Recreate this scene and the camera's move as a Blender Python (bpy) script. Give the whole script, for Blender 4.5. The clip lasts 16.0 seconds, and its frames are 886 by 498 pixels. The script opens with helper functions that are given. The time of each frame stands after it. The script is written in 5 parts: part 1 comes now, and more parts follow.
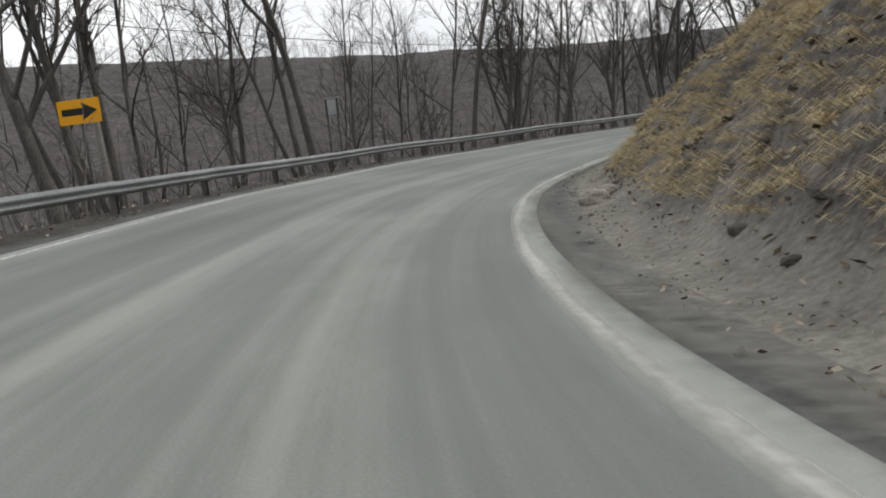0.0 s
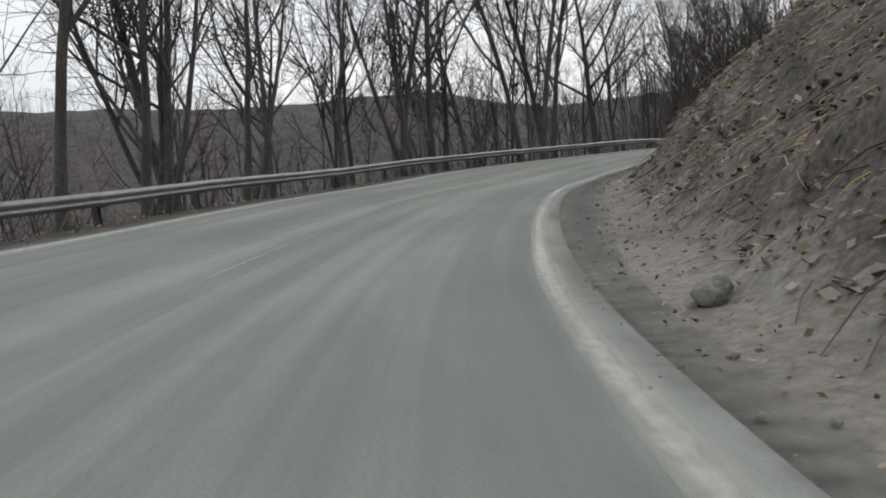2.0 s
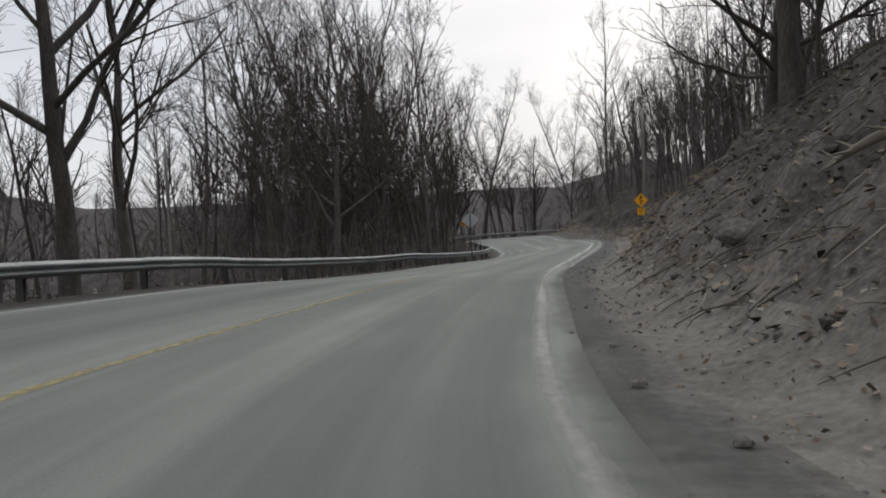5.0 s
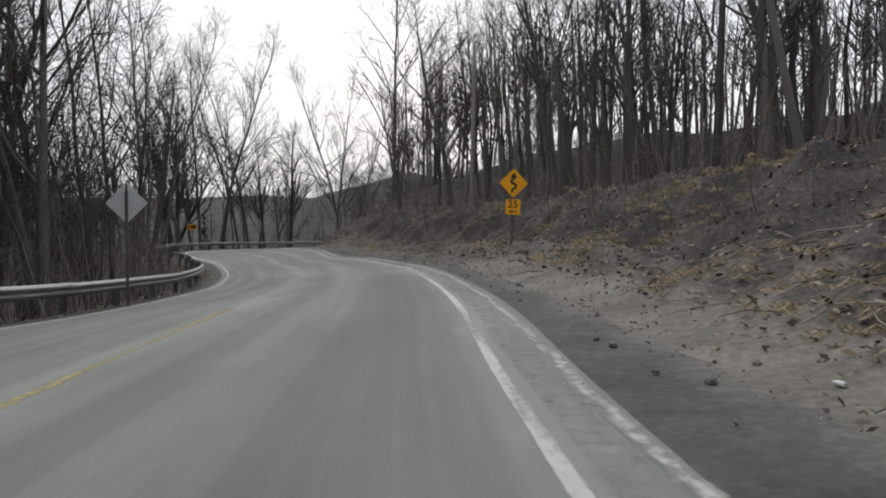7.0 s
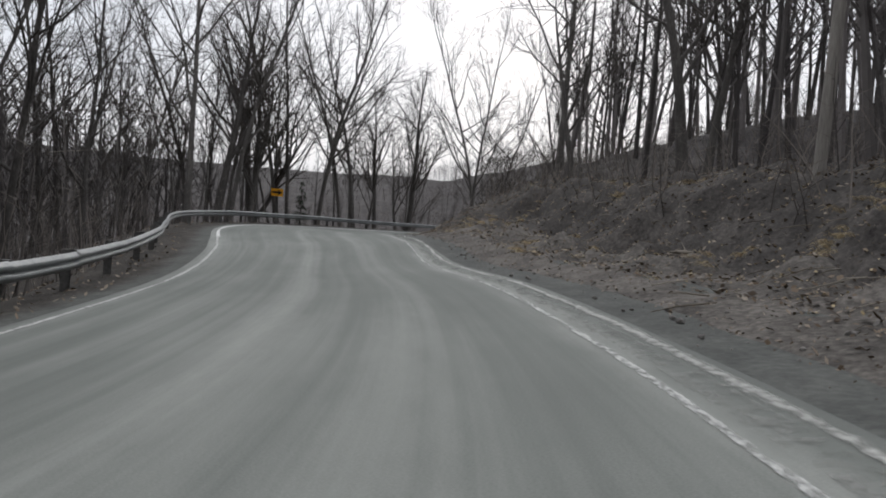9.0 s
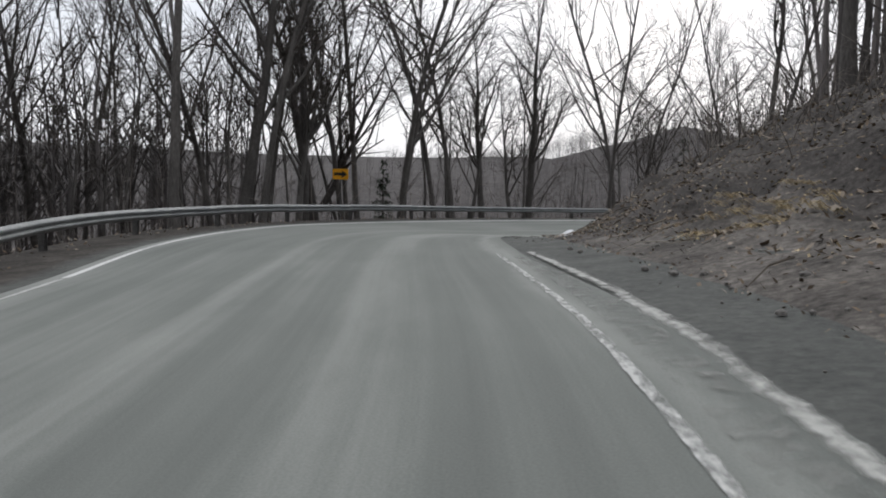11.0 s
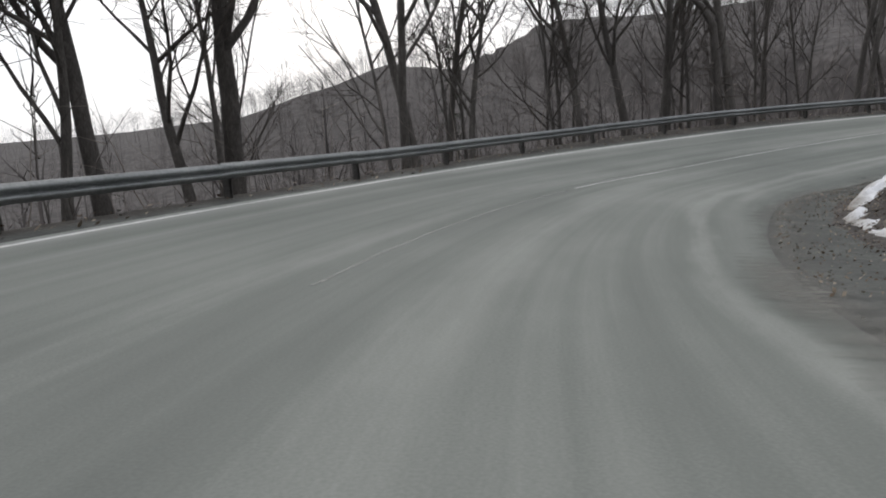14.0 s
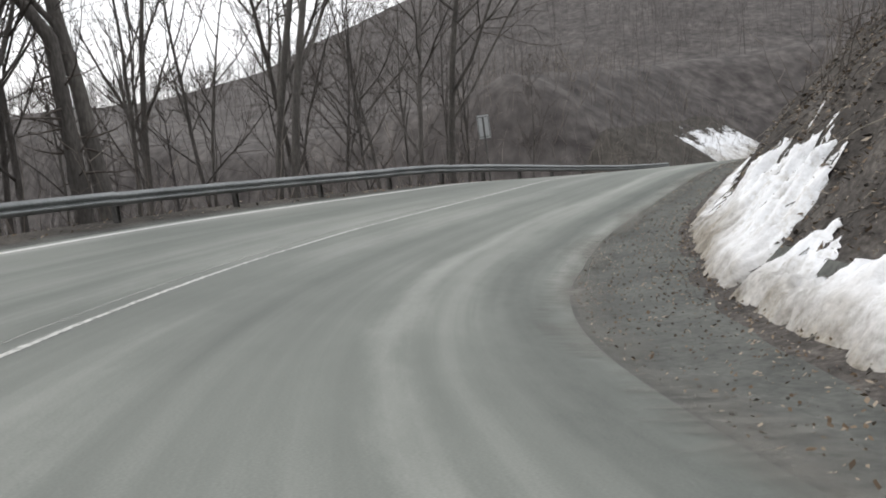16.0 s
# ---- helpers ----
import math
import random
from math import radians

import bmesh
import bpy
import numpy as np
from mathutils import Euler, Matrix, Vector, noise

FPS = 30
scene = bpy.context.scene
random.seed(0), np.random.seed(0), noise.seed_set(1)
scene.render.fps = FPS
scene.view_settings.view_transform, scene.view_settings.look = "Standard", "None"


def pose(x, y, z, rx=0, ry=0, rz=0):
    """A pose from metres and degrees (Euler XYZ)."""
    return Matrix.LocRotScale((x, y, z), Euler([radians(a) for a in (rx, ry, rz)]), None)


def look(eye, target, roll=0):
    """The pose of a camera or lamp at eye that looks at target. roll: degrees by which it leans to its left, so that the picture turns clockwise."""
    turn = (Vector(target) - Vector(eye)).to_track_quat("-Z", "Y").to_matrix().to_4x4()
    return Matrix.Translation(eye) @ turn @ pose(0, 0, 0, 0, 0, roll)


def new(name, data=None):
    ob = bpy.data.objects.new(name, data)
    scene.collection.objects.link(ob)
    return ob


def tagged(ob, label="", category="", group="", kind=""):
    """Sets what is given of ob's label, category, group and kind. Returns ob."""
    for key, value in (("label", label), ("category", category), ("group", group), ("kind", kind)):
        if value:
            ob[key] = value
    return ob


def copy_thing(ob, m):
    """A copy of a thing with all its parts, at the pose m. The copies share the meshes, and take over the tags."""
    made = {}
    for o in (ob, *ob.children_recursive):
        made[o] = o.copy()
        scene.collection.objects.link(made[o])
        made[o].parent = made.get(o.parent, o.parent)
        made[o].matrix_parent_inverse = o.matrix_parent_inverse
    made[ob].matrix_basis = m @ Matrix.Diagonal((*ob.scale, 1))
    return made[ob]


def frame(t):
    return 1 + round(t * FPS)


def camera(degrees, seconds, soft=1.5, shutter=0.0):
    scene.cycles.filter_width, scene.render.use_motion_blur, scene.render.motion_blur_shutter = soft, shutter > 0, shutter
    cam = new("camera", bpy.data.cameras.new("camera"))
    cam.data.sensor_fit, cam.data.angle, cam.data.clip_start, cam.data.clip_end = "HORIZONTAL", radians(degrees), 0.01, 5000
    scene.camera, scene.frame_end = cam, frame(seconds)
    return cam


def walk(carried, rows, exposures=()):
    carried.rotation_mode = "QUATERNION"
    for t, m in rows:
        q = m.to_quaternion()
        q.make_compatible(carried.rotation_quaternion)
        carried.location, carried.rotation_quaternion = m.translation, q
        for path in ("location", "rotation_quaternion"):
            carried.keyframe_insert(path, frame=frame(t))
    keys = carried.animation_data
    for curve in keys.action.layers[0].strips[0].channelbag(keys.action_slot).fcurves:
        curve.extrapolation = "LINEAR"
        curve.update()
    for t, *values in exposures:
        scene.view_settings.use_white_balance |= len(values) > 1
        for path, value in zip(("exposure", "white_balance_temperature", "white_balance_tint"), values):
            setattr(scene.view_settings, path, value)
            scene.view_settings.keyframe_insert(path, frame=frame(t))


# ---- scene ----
# ---------------------------------------------------------------- camera
cam = camera(58.19, 16.0, soft=1.9)
ROWS = [
    (0, (-18.46, -2.16, 5.03), (-17.185, 7.634, 3.459), -7.65),
    (0.5, (-17.68, 5.06, 4.71), (-15.562, 14.729, 3.268), -6.52),
    (1, (-16.09, 11.69, 4.41), (-13.118, 21.143, 3.046), -8.04),
    (1.5, (-13.85, 18.23, 4.21), (-9.847, 27.298, 2.871), -5.76),
    (2, (-11.03, 24.18, 4.02), (-6.040, 32.753, 2.755), -7.70),
    (2.5, (-7.93, 29.58, 3.92), (-1.755, 37.358, 2.746), -6.13),
    (3, (-4.20, 34.53, 3.84), (2.633, 41.798, 3.117), -7.66),
    (3.5, (-0.10, 39.10, 3.72), (7.280, 45.843, 3.474), -6.60),
    (4, (4.47, 43.30, 3.52), (12.205, 49.638, 3.319), -7.64),
    (4.5, (9.56, 47.12, 3.35), (17.971, 52.513, 2.971), -5.22),
    (4.7, (11.66, 48.55, 3.36), (20.255, 53.653, 2.965), -3.89),
    (5.22, (17.60, 51.78, 3.29), (26.728, 55.841, 2.887), -3.30),
    (5.75, (24.66, 54.68, 3.13), (34.170, 57.749, 2.705), -2.01),
    (6.28, (32.01, 57.30, 2.92), (41.666, 59.876, 2.474), -0.72),
    (6.8, (39.11, 59.57, 2.60), (48.866, 61.711, 2.151), -0.14),
    (7, (41.60, 60.23, 2.51), (51.451, 61.930, 2.185), -0.26),
    (7.5, (47.82, 61.67, 2.41), (57.659, 63.453, 2.146), 1.21),
    (8, (53.93, 63.25, 2.28), (63.700, 65.367, 2.065), 2.51),
    (8.5, (59.96, 65.11, 2.16), (69.500, 68.115, 1.973), 4.88),
    (9, (65.91, 67.16, 1.96), (75.320, 70.494, 1.457), 4.58),
    (9.5, (71.70, 69.39, 1.78), (80.808, 73.480, 1.316), 5.70),
    (9.7, (73.96, 70.29, 1.72), (83.011, 74.514, 1.210), 6.00),
    (10.22, (79.16, 72.64, 1.66), (87.922, 77.424, 1.088), 4.93),
    (10.75, (83.01, 74.55, 1.65), (91.787, 79.284, 0.931), 2.58),
    (11.28, (86.86, 76.45, 1.76), (95.686, 81.070, 0.909), 0.22),
    (11.8, (92.01, 79.26, 1.80), (100.688, 84.133, 0.886), -0.85),
    (12, (94.22, 80.48, 1.75), (102.987, 85.196, 0.756), -1.76),
    (12.5, (99.94, 83.49, 1.57), (108.904, 87.832, 0.633), -3.19),
    (13, (105.80, 85.98, 1.29), (115.102, 89.442, 0.122), -5.17),
    (13.5, (111.57, 87.61, 0.86), (121.151, 90.257, -0.260), -4.33),
    (14, (117.53, 88.60, 0.54), (127.348, 89.829, -0.888), -5.70),
    (14.5, (122.67, 88.49, 0.23), (132.481, 87.126, -1.169), -4.63),
    (15, (127.60, 87.56, 0.03), (137.033, 84.438, -1.102), -4.96),
    (15.5, (132.22, 86.31, -0.07), (141.080, 81.787, -1.120), -5.50),
    (16, (136.54, 84.63, -0.27), (144.503, 78.654, -1.221), -7.83),
]
EXPOSURE = [(0, 0.3, 6400, 8.2), (1, 0.42, 6400, 8.2), (1.5, 0.18, 6350, 8.6), (2, 0.18, 6300, 8.8), (3, 0.2, 6300, 9.2), (3.5, -0.02, 6280, 9.8), (4.6, -0.12, 6240, 10.2), (7, 0.08, 6200, 10.6), (9.5, 0.08, 6120, 11.0), (12.5, 0.25, 6150, 10.6), (13.5, 0.25, 6200, 10.6), (14.5, 0.4, 6250, 10.2), (15, 0.65, 6350, 9.6), (16, 0.82, 6380, 9.6)]
walk(cam, [(t, look(e, a, r)) for t, e, a, r in ROWS], EXPOSURE)

# ---------------------------------------------------------------- world and light
world = bpy.data.worlds.new("overcast_sky")
scene.world = world
world.use_nodes = True
wn, wl = world.node_tree.nodes, world.node_tree.links
wn.clear()
w_out = wn.new("ShaderNodeOutputWorld")
w_bg = wn.new("ShaderNodeBackground")
w_sky = wn.new("ShaderNodeTexSky")
w_sky.sky_type, w_sky.sun_disc = "NISHITA", False
w_sky.sun_elevation, w_sky.sun_rotation = radians(34), radians(75)
w_sky.air_density, w_sky.dust_density = 1.0, 4.0
w_tc = wn.new("ShaderNodeTexCoord")
w_map = wn.new("ShaderNodeMapping")
w_map.inputs["Scale"].default_value = (1.0, 1.0, 2.6)
w_noise = wn.new("ShaderNodeTexNoise")
w_noise.inputs["Scale"].default_value = 2.2
w_noise.inputs["Detail"].default_value = 7
w_ramp = wn.new("ShaderNodeValToRGB")
w_ramp.color_ramp.elements[0].position, w_ramp.color_ramp.elements[0].color = 0.32, (7.0, 7.15, 7.4, 1)
w_ramp.color_ramp.elements[1].position, w_ramp.color_ramp.elements[1].color = 0.68, (9.6, 9.4, 9.3, 1)
w_mix = wn.new("ShaderNodeMixRGB")
w_mix.inputs["Fac"].default_value = 0.88
wl.new(w_tc.outputs["Generated"], w_map.inputs["Vector"])
wl.new(w_map.outputs["Vector"], w_noise.inputs["Vector"])
wl.new(w_noise.outputs["Fac"], w_ramp.inputs["Fac"])
wl.new(w_sky.outputs["Color"], w_mix.inputs["Color1"])
wl.new(w_ramp.outputs["Color"], w_mix.inputs["Color2"])
wl.new(w_mix.outputs["Color"], w_bg.inputs["Color"])
w_bg.inputs["Strength"].default_value = 0.105
wl.new(w_bg.outputs["Background"], w_out.inputs["Surface"])

sun_data = bpy.data.lights.new("sun", "SUN")
sun_data.energy, sun_data.angle, sun_data.color = 0.7, radians(25), (1.0, 0.96, 0.9)
sun = new("sun", sun_data)
sun.matrix_world = look((60 + 80, 60 + 20, 80), (60, 60, 0))


# ---------------------------------------------------------------- materials
def mat(name, stops, scale=3.0, rough=0.9, bump=0.0, fine=40.0, fine_mix=0.35, metal=0.0, spec=0.3, stretch=None, coords="Position", island=0.0, low=0.3, high=0.7, bump_scale=None):
    """Noise-driven colour at two scales, with relief."""
    m = bpy.data.materials.new(name)
    m.use_nodes = True
    n, l = m.node_tree.nodes, m.node_tree.links
    b = n["Principled BSDF"]
    b.inputs["Roughness"].default_value = rough
    b.inputs["Metallic"].default_value = metal
    b.inputs["Specular IOR Level"].default_value = spec
    if coords == "Position":
        src = n.new("ShaderNodeNewGeometry").outputs["Position"]
    elif coords == "UV":
        src = n.new("ShaderNodeTexCoord").outputs["UV"]
    else:
        src = n.new("ShaderNodeTexCoord").outputs["Object"]
    mp = n.new("ShaderNodeMapping")
    l.new(src, mp.inputs["Vector"])
    if stretch:
        mp.inputs["Scale"].default_value = stretch
    big = n.new("ShaderNodeTexNoise")
    big.inputs["Scale"].default_value, big.inputs["Detail"].default_value, big.inputs["Roughness"].default_value = scale, 6, 0.62
    l.new(mp.outputs["Vector"], big.inputs["Vector"])
    small = n.new("ShaderNodeTexNoise")
    small.inputs["Scale"].default_value, small.inputs["Detail"].default_value = fine, 4
    l.new(mp.outputs["Vector"], small.inputs["Vector"])
    mix = n.new("ShaderNodeMix")
    mix.inputs["Factor"].default_value = fine_mix
    l.new(big.outputs["Fac"], mix.inputs["A"])
    l.new(small.outputs["Fac"], mix.inputs["B"])
    fac = mix.outputs["Result"]
    if island:
        gi = n.new("ShaderNodeNewGeometry")
        mi = n.new("ShaderNodeMix")
        mi.inputs["Factor"].default_value = island
        l.new(fac, mi.inputs["A"])
        l.new(gi.outputs["Random Per Island"], mi.inputs["B"])
        fac = mi.outputs["Result"]
    ramp = n.new("ShaderNodeValToRGB")
    e = ramp.color_ramp.elements
    while len(e) < len(stops):
        e.new(0.5)
    for k, c in enumerate(stops):
        e[k].position = low + (high - low) * k / max(1, len(stops) - 1)
        e[k].color = (*c, 1)
    l.new(fac, ramp.inputs["Fac"])
    l.new(ramp.outputs["Color"], b.inputs["Base Color"])
    if bump:
        bn = n.new("ShaderNodeBump")
        bn.inputs["Strength"].default_value, bn.inputs["Distance"].default_value = 0.7, bump
        if bump_scale:
            bs = n.new("ShaderNodeTexNoise")
            bs.inputs["Scale"].default_value, bs.inputs["Detail"].default_value = bump_scale, 6
            l.new(mp.outputs["Vector"], bs.inputs["Vector"])
            l.new(bs.outputs["Fac"], bn.inputs["Height"])
        else:
            l.new(fac, bn.inputs["Height"])
        l.new(bn.outputs["Normal"], b.inputs["Normal"])
    return m


def road_material():
    """Grey salt-dusted asphalt with streaks along the lanes; u runs along the road, v across it, in metres."""
    m = bpy.data.materials.new("salted_asphalt")
    m.use_nodes = True
    n, l = m.node_tree.nodes, m.node_tree.links
    b = n["Principled BSDF"]
    b.inputs["Specular IOR Level"].default_value = 0.25
    uv = n.new("ShaderNodeTexCoord").outputs["UV"]

    def noise_at(sx, sy, detail=5, rough=0.6):
        mp = n.new("ShaderNodeMapping")
        mp.inputs["Scale"].default_value = (sx, sy, 1)
        l.new(uv, mp.inputs["Vector"])
        t = n.new("ShaderNodeTexNoise")
        t.inputs["Scale"].default_value, t.inputs["Detail"].default_value, t.inputs["Roughness"].default_value = 1, detail, rough
        l.new(mp.outputs["Vector"], t.inputs["Vector"])
        return t.outputs["Fac"]

    def mix(a, c, f):
        x = n.new("ShaderNodeMix")
        x.inputs["Factor"].default_value = f
        l.new(a, x.inputs["A"])
        l.new(c, x.inputs["B"])
        return x.outputs["Result"]

    def maths(op, a, c=None, k=None):
        x = n.new("ShaderNodeMath")
        x.operation = op
        l.new(a, x.inputs[0])
        if c is not None:
            l.new(c, x.inputs[1])
        if k is not None:
            x.inputs[1].default_value = k
        return x.outputs["Value"]

    sep = n.new("ShaderNodeSeparateXYZ")
    l.new(uv, sep.inputs["Vector"])
    wander = maths("MULTIPLY", maths("SUBTRACT", noise_at(0.16, 0.6, 5), k=0.5), k=1.1)
    v = maths("ADD", sep.outputs["Y"], wander)

    def band(centre, width, gain):
        """Dust that gathers along one line of the road."""
        mr = n.new("ShaderNodeMapRange")
        mr.inputs["From Min"].default_value, mr.inputs["From Max"].default_value = 0.0, width
        mr.inputs["To Min"].default_value, mr.inputs["To Max"].default_value = gain, 0.0
        mr.interpolation_type = "SMOOTHSTEP"
        l.new(maths("ABSOLUTE", maths("SUBTRACT", v, k=centre)), mr.inputs["Value"])
        return mr.outputs["Result"]

    streak = mix(noise_at(0.014, 1.1, 5), noise_at(0.05, 3.6, 4), 0.3)
    body = mix(streak, noise_at(0.1, 0.3, 6), 0.4)
    grain = noise_at(55, 55, 3)
    crumbs = noise_at(2.2, 7, 6, 0.7)
    dust = maths("ADD", band(-0.05, 0.28, 0.1), band(3.35, 0.55, 0.09))
    dust = maths("ADD", dust, band(6.75, 0.5, 0.13))
    dust = maths("ADD", dust, band(1.75, 0.6, 0.07))
    dust = maths("ADD", dust, band(-1.15, 0.7, -0.14))
    dust = maths("MULTIPLY", dust, maths("ADD", crumbs, k=0.45))
    fac = maths("ADD", mix(body, grain, 0.14), dust)
    ramp = n.new("ShaderNodeValToRGB")
    stops = [(0.34, (0.105, 0.113, 0.103)), (0.5, (0.183, 0.194, 0.176)), (0.72, (0.35, 0.357, 0.328))]
    e = ramp.color_ramp.elements
    e.new(0.5)
    for k, (p, c) in enumerate(stops):
        e[k].position, e[k].color = p, (*c, 1)
    l.new(fac, ramp.inputs["Fac"])
    l.new(ramp.outputs["Color"], b.inputs["Base Color"])
    rr = n.new("ShaderNodeMapRange")
    rr.inputs["To Min"].default_value, rr.inputs["To Max"].default_value = 0.7, 0.95
    l.new(body, rr.inputs["Value"])
    l.new(rr.outputs["Result"], b.inputs["Roughness"])
    bn = n.new("ShaderNodeBump")
    bn.inputs["Strength"].default_value, bn.inputs["Distance"].default_value = 0.5, 0.004
    l.new(grain, bn.inputs["Height"])
    l.new(bn.outputs["Normal"], b.inputs["Normal"])
    return m


def worn_paint(name, paint, cover=0.5, soft=0.12, scale=(0.35, 1.0), ragged=0.5, tone=0.0, fine=0.5):
    """Road paint or grit rubbed through so that the asphalt shows; u runs along in metres, v from -0.5 to 0.5 across."""
    m = bpy.data.materials.new(name)
    m.use_nodes = True
    n, l = m.node_tree.nodes, m.node_tree.links
    b = n["Principled BSDF"]
    b.inputs["Roughness"].default_value = 0.85
    b.inputs["Specular IOR Level"].default_value = 0.25
    uv = n.new("ShaderNodeTexCoord").outputs["UV"]
    facs = []
    for sx, sy in ((scale[0], scale[1]), (7.0, 2.2)):
        mp = n.new("ShaderNodeMapping")
        mp.inputs["Scale"].default_value = (sx, sy, 1)
        l.new(uv, mp.inputs["Vector"])
        q = n.new("ShaderNodeTexNoise")
        q.inputs["Scale"].default_value, q.inputs["Detail"].default_value = 1, 6
        l.new(mp.outputs["Vector"], q.inputs["Vector"])
        facs.append(q.outputs["Fac"])
    x = n.new("ShaderNodeMix")
    x.inputs["Factor"].default_value = fine
    l.new(facs[0], x.inputs["A"])
    l.new(facs[1], x.inputs["B"])
    sep = n.new("ShaderNodeSeparateXYZ")
    l.new(uv, sep.inputs["Vector"])
    ab = n.new("ShaderNodeMath")
    ab.operation = "ABSOLUTE"
    l.new(sep.outputs["Y"], ab.inputs[0])
    rim = n.new("ShaderNodeMapRange")
    rim.inputs["From Min"].default_value, rim.inputs["From Max"].default_value = 0.5 - 0.5 * ragged, 0.5
    rim.inputs["To Min"].default_value, rim.inputs["To Max"].default_value = 0.0, 0.32
    l.new(ab.outputs["Value"], rim.inputs["Value"])
    sub = n.new("ShaderNodeMath")
    sub.operation = "SUBTRACT"
    l.new(x.outputs["Result"], sub.inputs[0])
    l.new(rim.outputs["Result"], sub.inputs[1])
    al = n.new("ShaderNodeMapRange")
    al.inputs["From Min"].default_value, al.inputs["From Max"].default_value = 1 - cover - soft, 1 - cover + soft
    l.new(sub.outputs["Value"], al.inputs["Value"])
    l.new(al.outputs["Result"], b.inputs["Alpha"])
    ramp = n.new("ShaderNodeValToRGB")
    e = ramp.color_ramp.elements
    e[0].position, e[0].color = 0.35, (*[c * (1 - tone) for c in paint], 1)
    e[1].position, e[1].color = 0.65, (*paint, 1)
    l.new(facs[1], ramp.inputs["Fac"])
    l.new(ramp.outputs["Color"], b.inputs["Base Color"])
    return m


def banded(name, bands, wobble=0.5, scale=0.9, rough=0.96, bump=0.05, bump_scale=4.5):
    """Soil that changes across the slope: bands are (distance, dark, middle, light); v is metres into the bank."""
    m = bpy.data.materials.new(name)
    m.use_nodes = True
    n, l = m.node_tree.nodes, m.node_tree.links
    b = n["Principled BSDF"]
    b.inputs["Roughness"].default_value, b.inputs["Specular IOR Level"].default_value = rough, 0.2
    uv = n.new("ShaderNodeTexCoord").outputs["UV"]
    pos = n.new("ShaderNodeNewGeometry").outputs["Position"]

    def tex(sc, det=6, src=pos):
        t = n.new("ShaderNodeTexNoise")
        t.inputs["Scale"].default_value, t.inputs["Detail"].default_value, t.inputs["Roughness"].default_value = sc, det, 0.65
        l.new(src, t.inputs["Vector"])
        return t.outputs["Fac"]

    def maths(op, a, c=None, k=None):
        x = n.new("ShaderNodeMath")
        x.operation = op
        l.new(a, x.inputs[0])
        if c is not None:
            l.new(c, x.inputs[1])
        if k is not None:
            x.inputs[1].default_value = k
        return x.outputs["Value"]

    sep = n.new("ShaderNodeSeparateXYZ")
    l.new(uv, sep.inputs["Vector"])
    v = maths("ADD", sep.outputs["Y"], maths("MULTIPLY", maths("SUBTRACT", tex(0.55), k=0.5), k=wobble * 4))
    mx = n.new("ShaderNodeMix")
    mx.inputs["Factor"].default_value = 0.5
    l.new(tex(scale), mx.inputs["A"])
    l.new(tex(11, 5), mx.inputs["B"])
    fac = mx.outputs["Result"]
    colour = None
    for k, (edge, *tones) in enumerate(bands):
        ramp = n.new("ShaderNodeValToRGB")
        e = ramp.color_ramp.elements
        e.new(0.5)
        for i, c in enumerate(tones):
            e[i].position, e[i].color = (0.36, 0.5, 0.64)[i], (*c, 1)
        l.new(fac, ramp.inputs["Fac"])
        if colour is None:
            colour = ramp.outputs["Color"]
            continue
        mr = n.new("ShaderNodeMapRange")
        mr.inputs["From Min"].default_value, mr.inputs["From Max"].default_value = edge - 0.25, edge + 0.25
        l.new(v, mr.inputs["Value"])
        mc = n.new("ShaderNodeMix")
        mc.data_type = "RGBA"
        l.new(mr.outputs["Result"], mc.inputs["Factor"])
        l.new(colour, mc.inputs[6])
        l.new(ramp.outputs["Color"], mc.inputs[7])
        colour = mc.outputs[2]
    l.new(colour, b.inputs["Base Color"])
    bn = n.new("ShaderNodeBump")
    bn.inputs["Strength"].default_value, bn.inputs["Distance"].default_value = 0.8, bump
    l.new(tex(bump_scale, 7), bn.inputs["Height"])
    l.new(bn.outputs["Normal"], b.inputs["Normal"])
    return m


M_ROAD = road_material()
CINDER = ((0.07, 0.073, 0.068), (0.105, 0.108, 0.1), (0.15, 0.152, 0.14))
SAND = ((0.12, 0.112, 0.098), (0.195, 0.183, 0.16), (0.285, 0.27, 0.238))
LITTER = ((0.044, 0.04, 0.036), (0.118, 0.107, 0.095), (0.235, 0.214, 0.19))
M_VERGE = banded("dark_gravel_and_litter_verge", [(-9, *CINDER), (0.85, (0.028, 0.025, 0.022), (0.06, 0.054, 0.047), (0.115, 0.104, 0.09))], 0.2, 1.2, 0.96, 0.03, 10)
M_SHOULDER = banded("cinder_and_sand_shoulder", [(-9, *CINDER), (-0.2, *SAND), (1.0, *LITTER)], 0.18, 1.3, 0.95, 0.02, 14)
MUD = ((0.03, 0.027, 0.025), (0.072, 0.065, 0.059), (0.15, 0.136, 0.122))
M_SLOPE = banded("sandy_foot_and_littered_bank", [(-9, *SAND), (0.9, *LITTER), (24, *MUD)], 0.5)
M_SANDSTONE = mat("pale_sandstone", [(0.17, 0.155, 0.13), (0.29, 0.268, 0.232), (0.4, 0.375, 0.33)], 2.5, 0.92, 0.02, 20, 0.45, coords="Object")
M_RUMBLE = worn_paint("gritty_rumble", (0.36, 0.362, 0.335), 0.4, 0.16, (1.6, 3.0), 0.35, 0.35)
M_WHITE = worn_paint("worn_white_paint", (0.56, 0.56, 0.53), 0.6, 0.13, (0.35, 1.0), 0.6, 0.15)
M_YELLOW = worn_paint("worn_yellow_paint", (0.5, 0.42, 0.21), 0.5, 0.18, (0.3, 1.0), 0.6, 0.2)
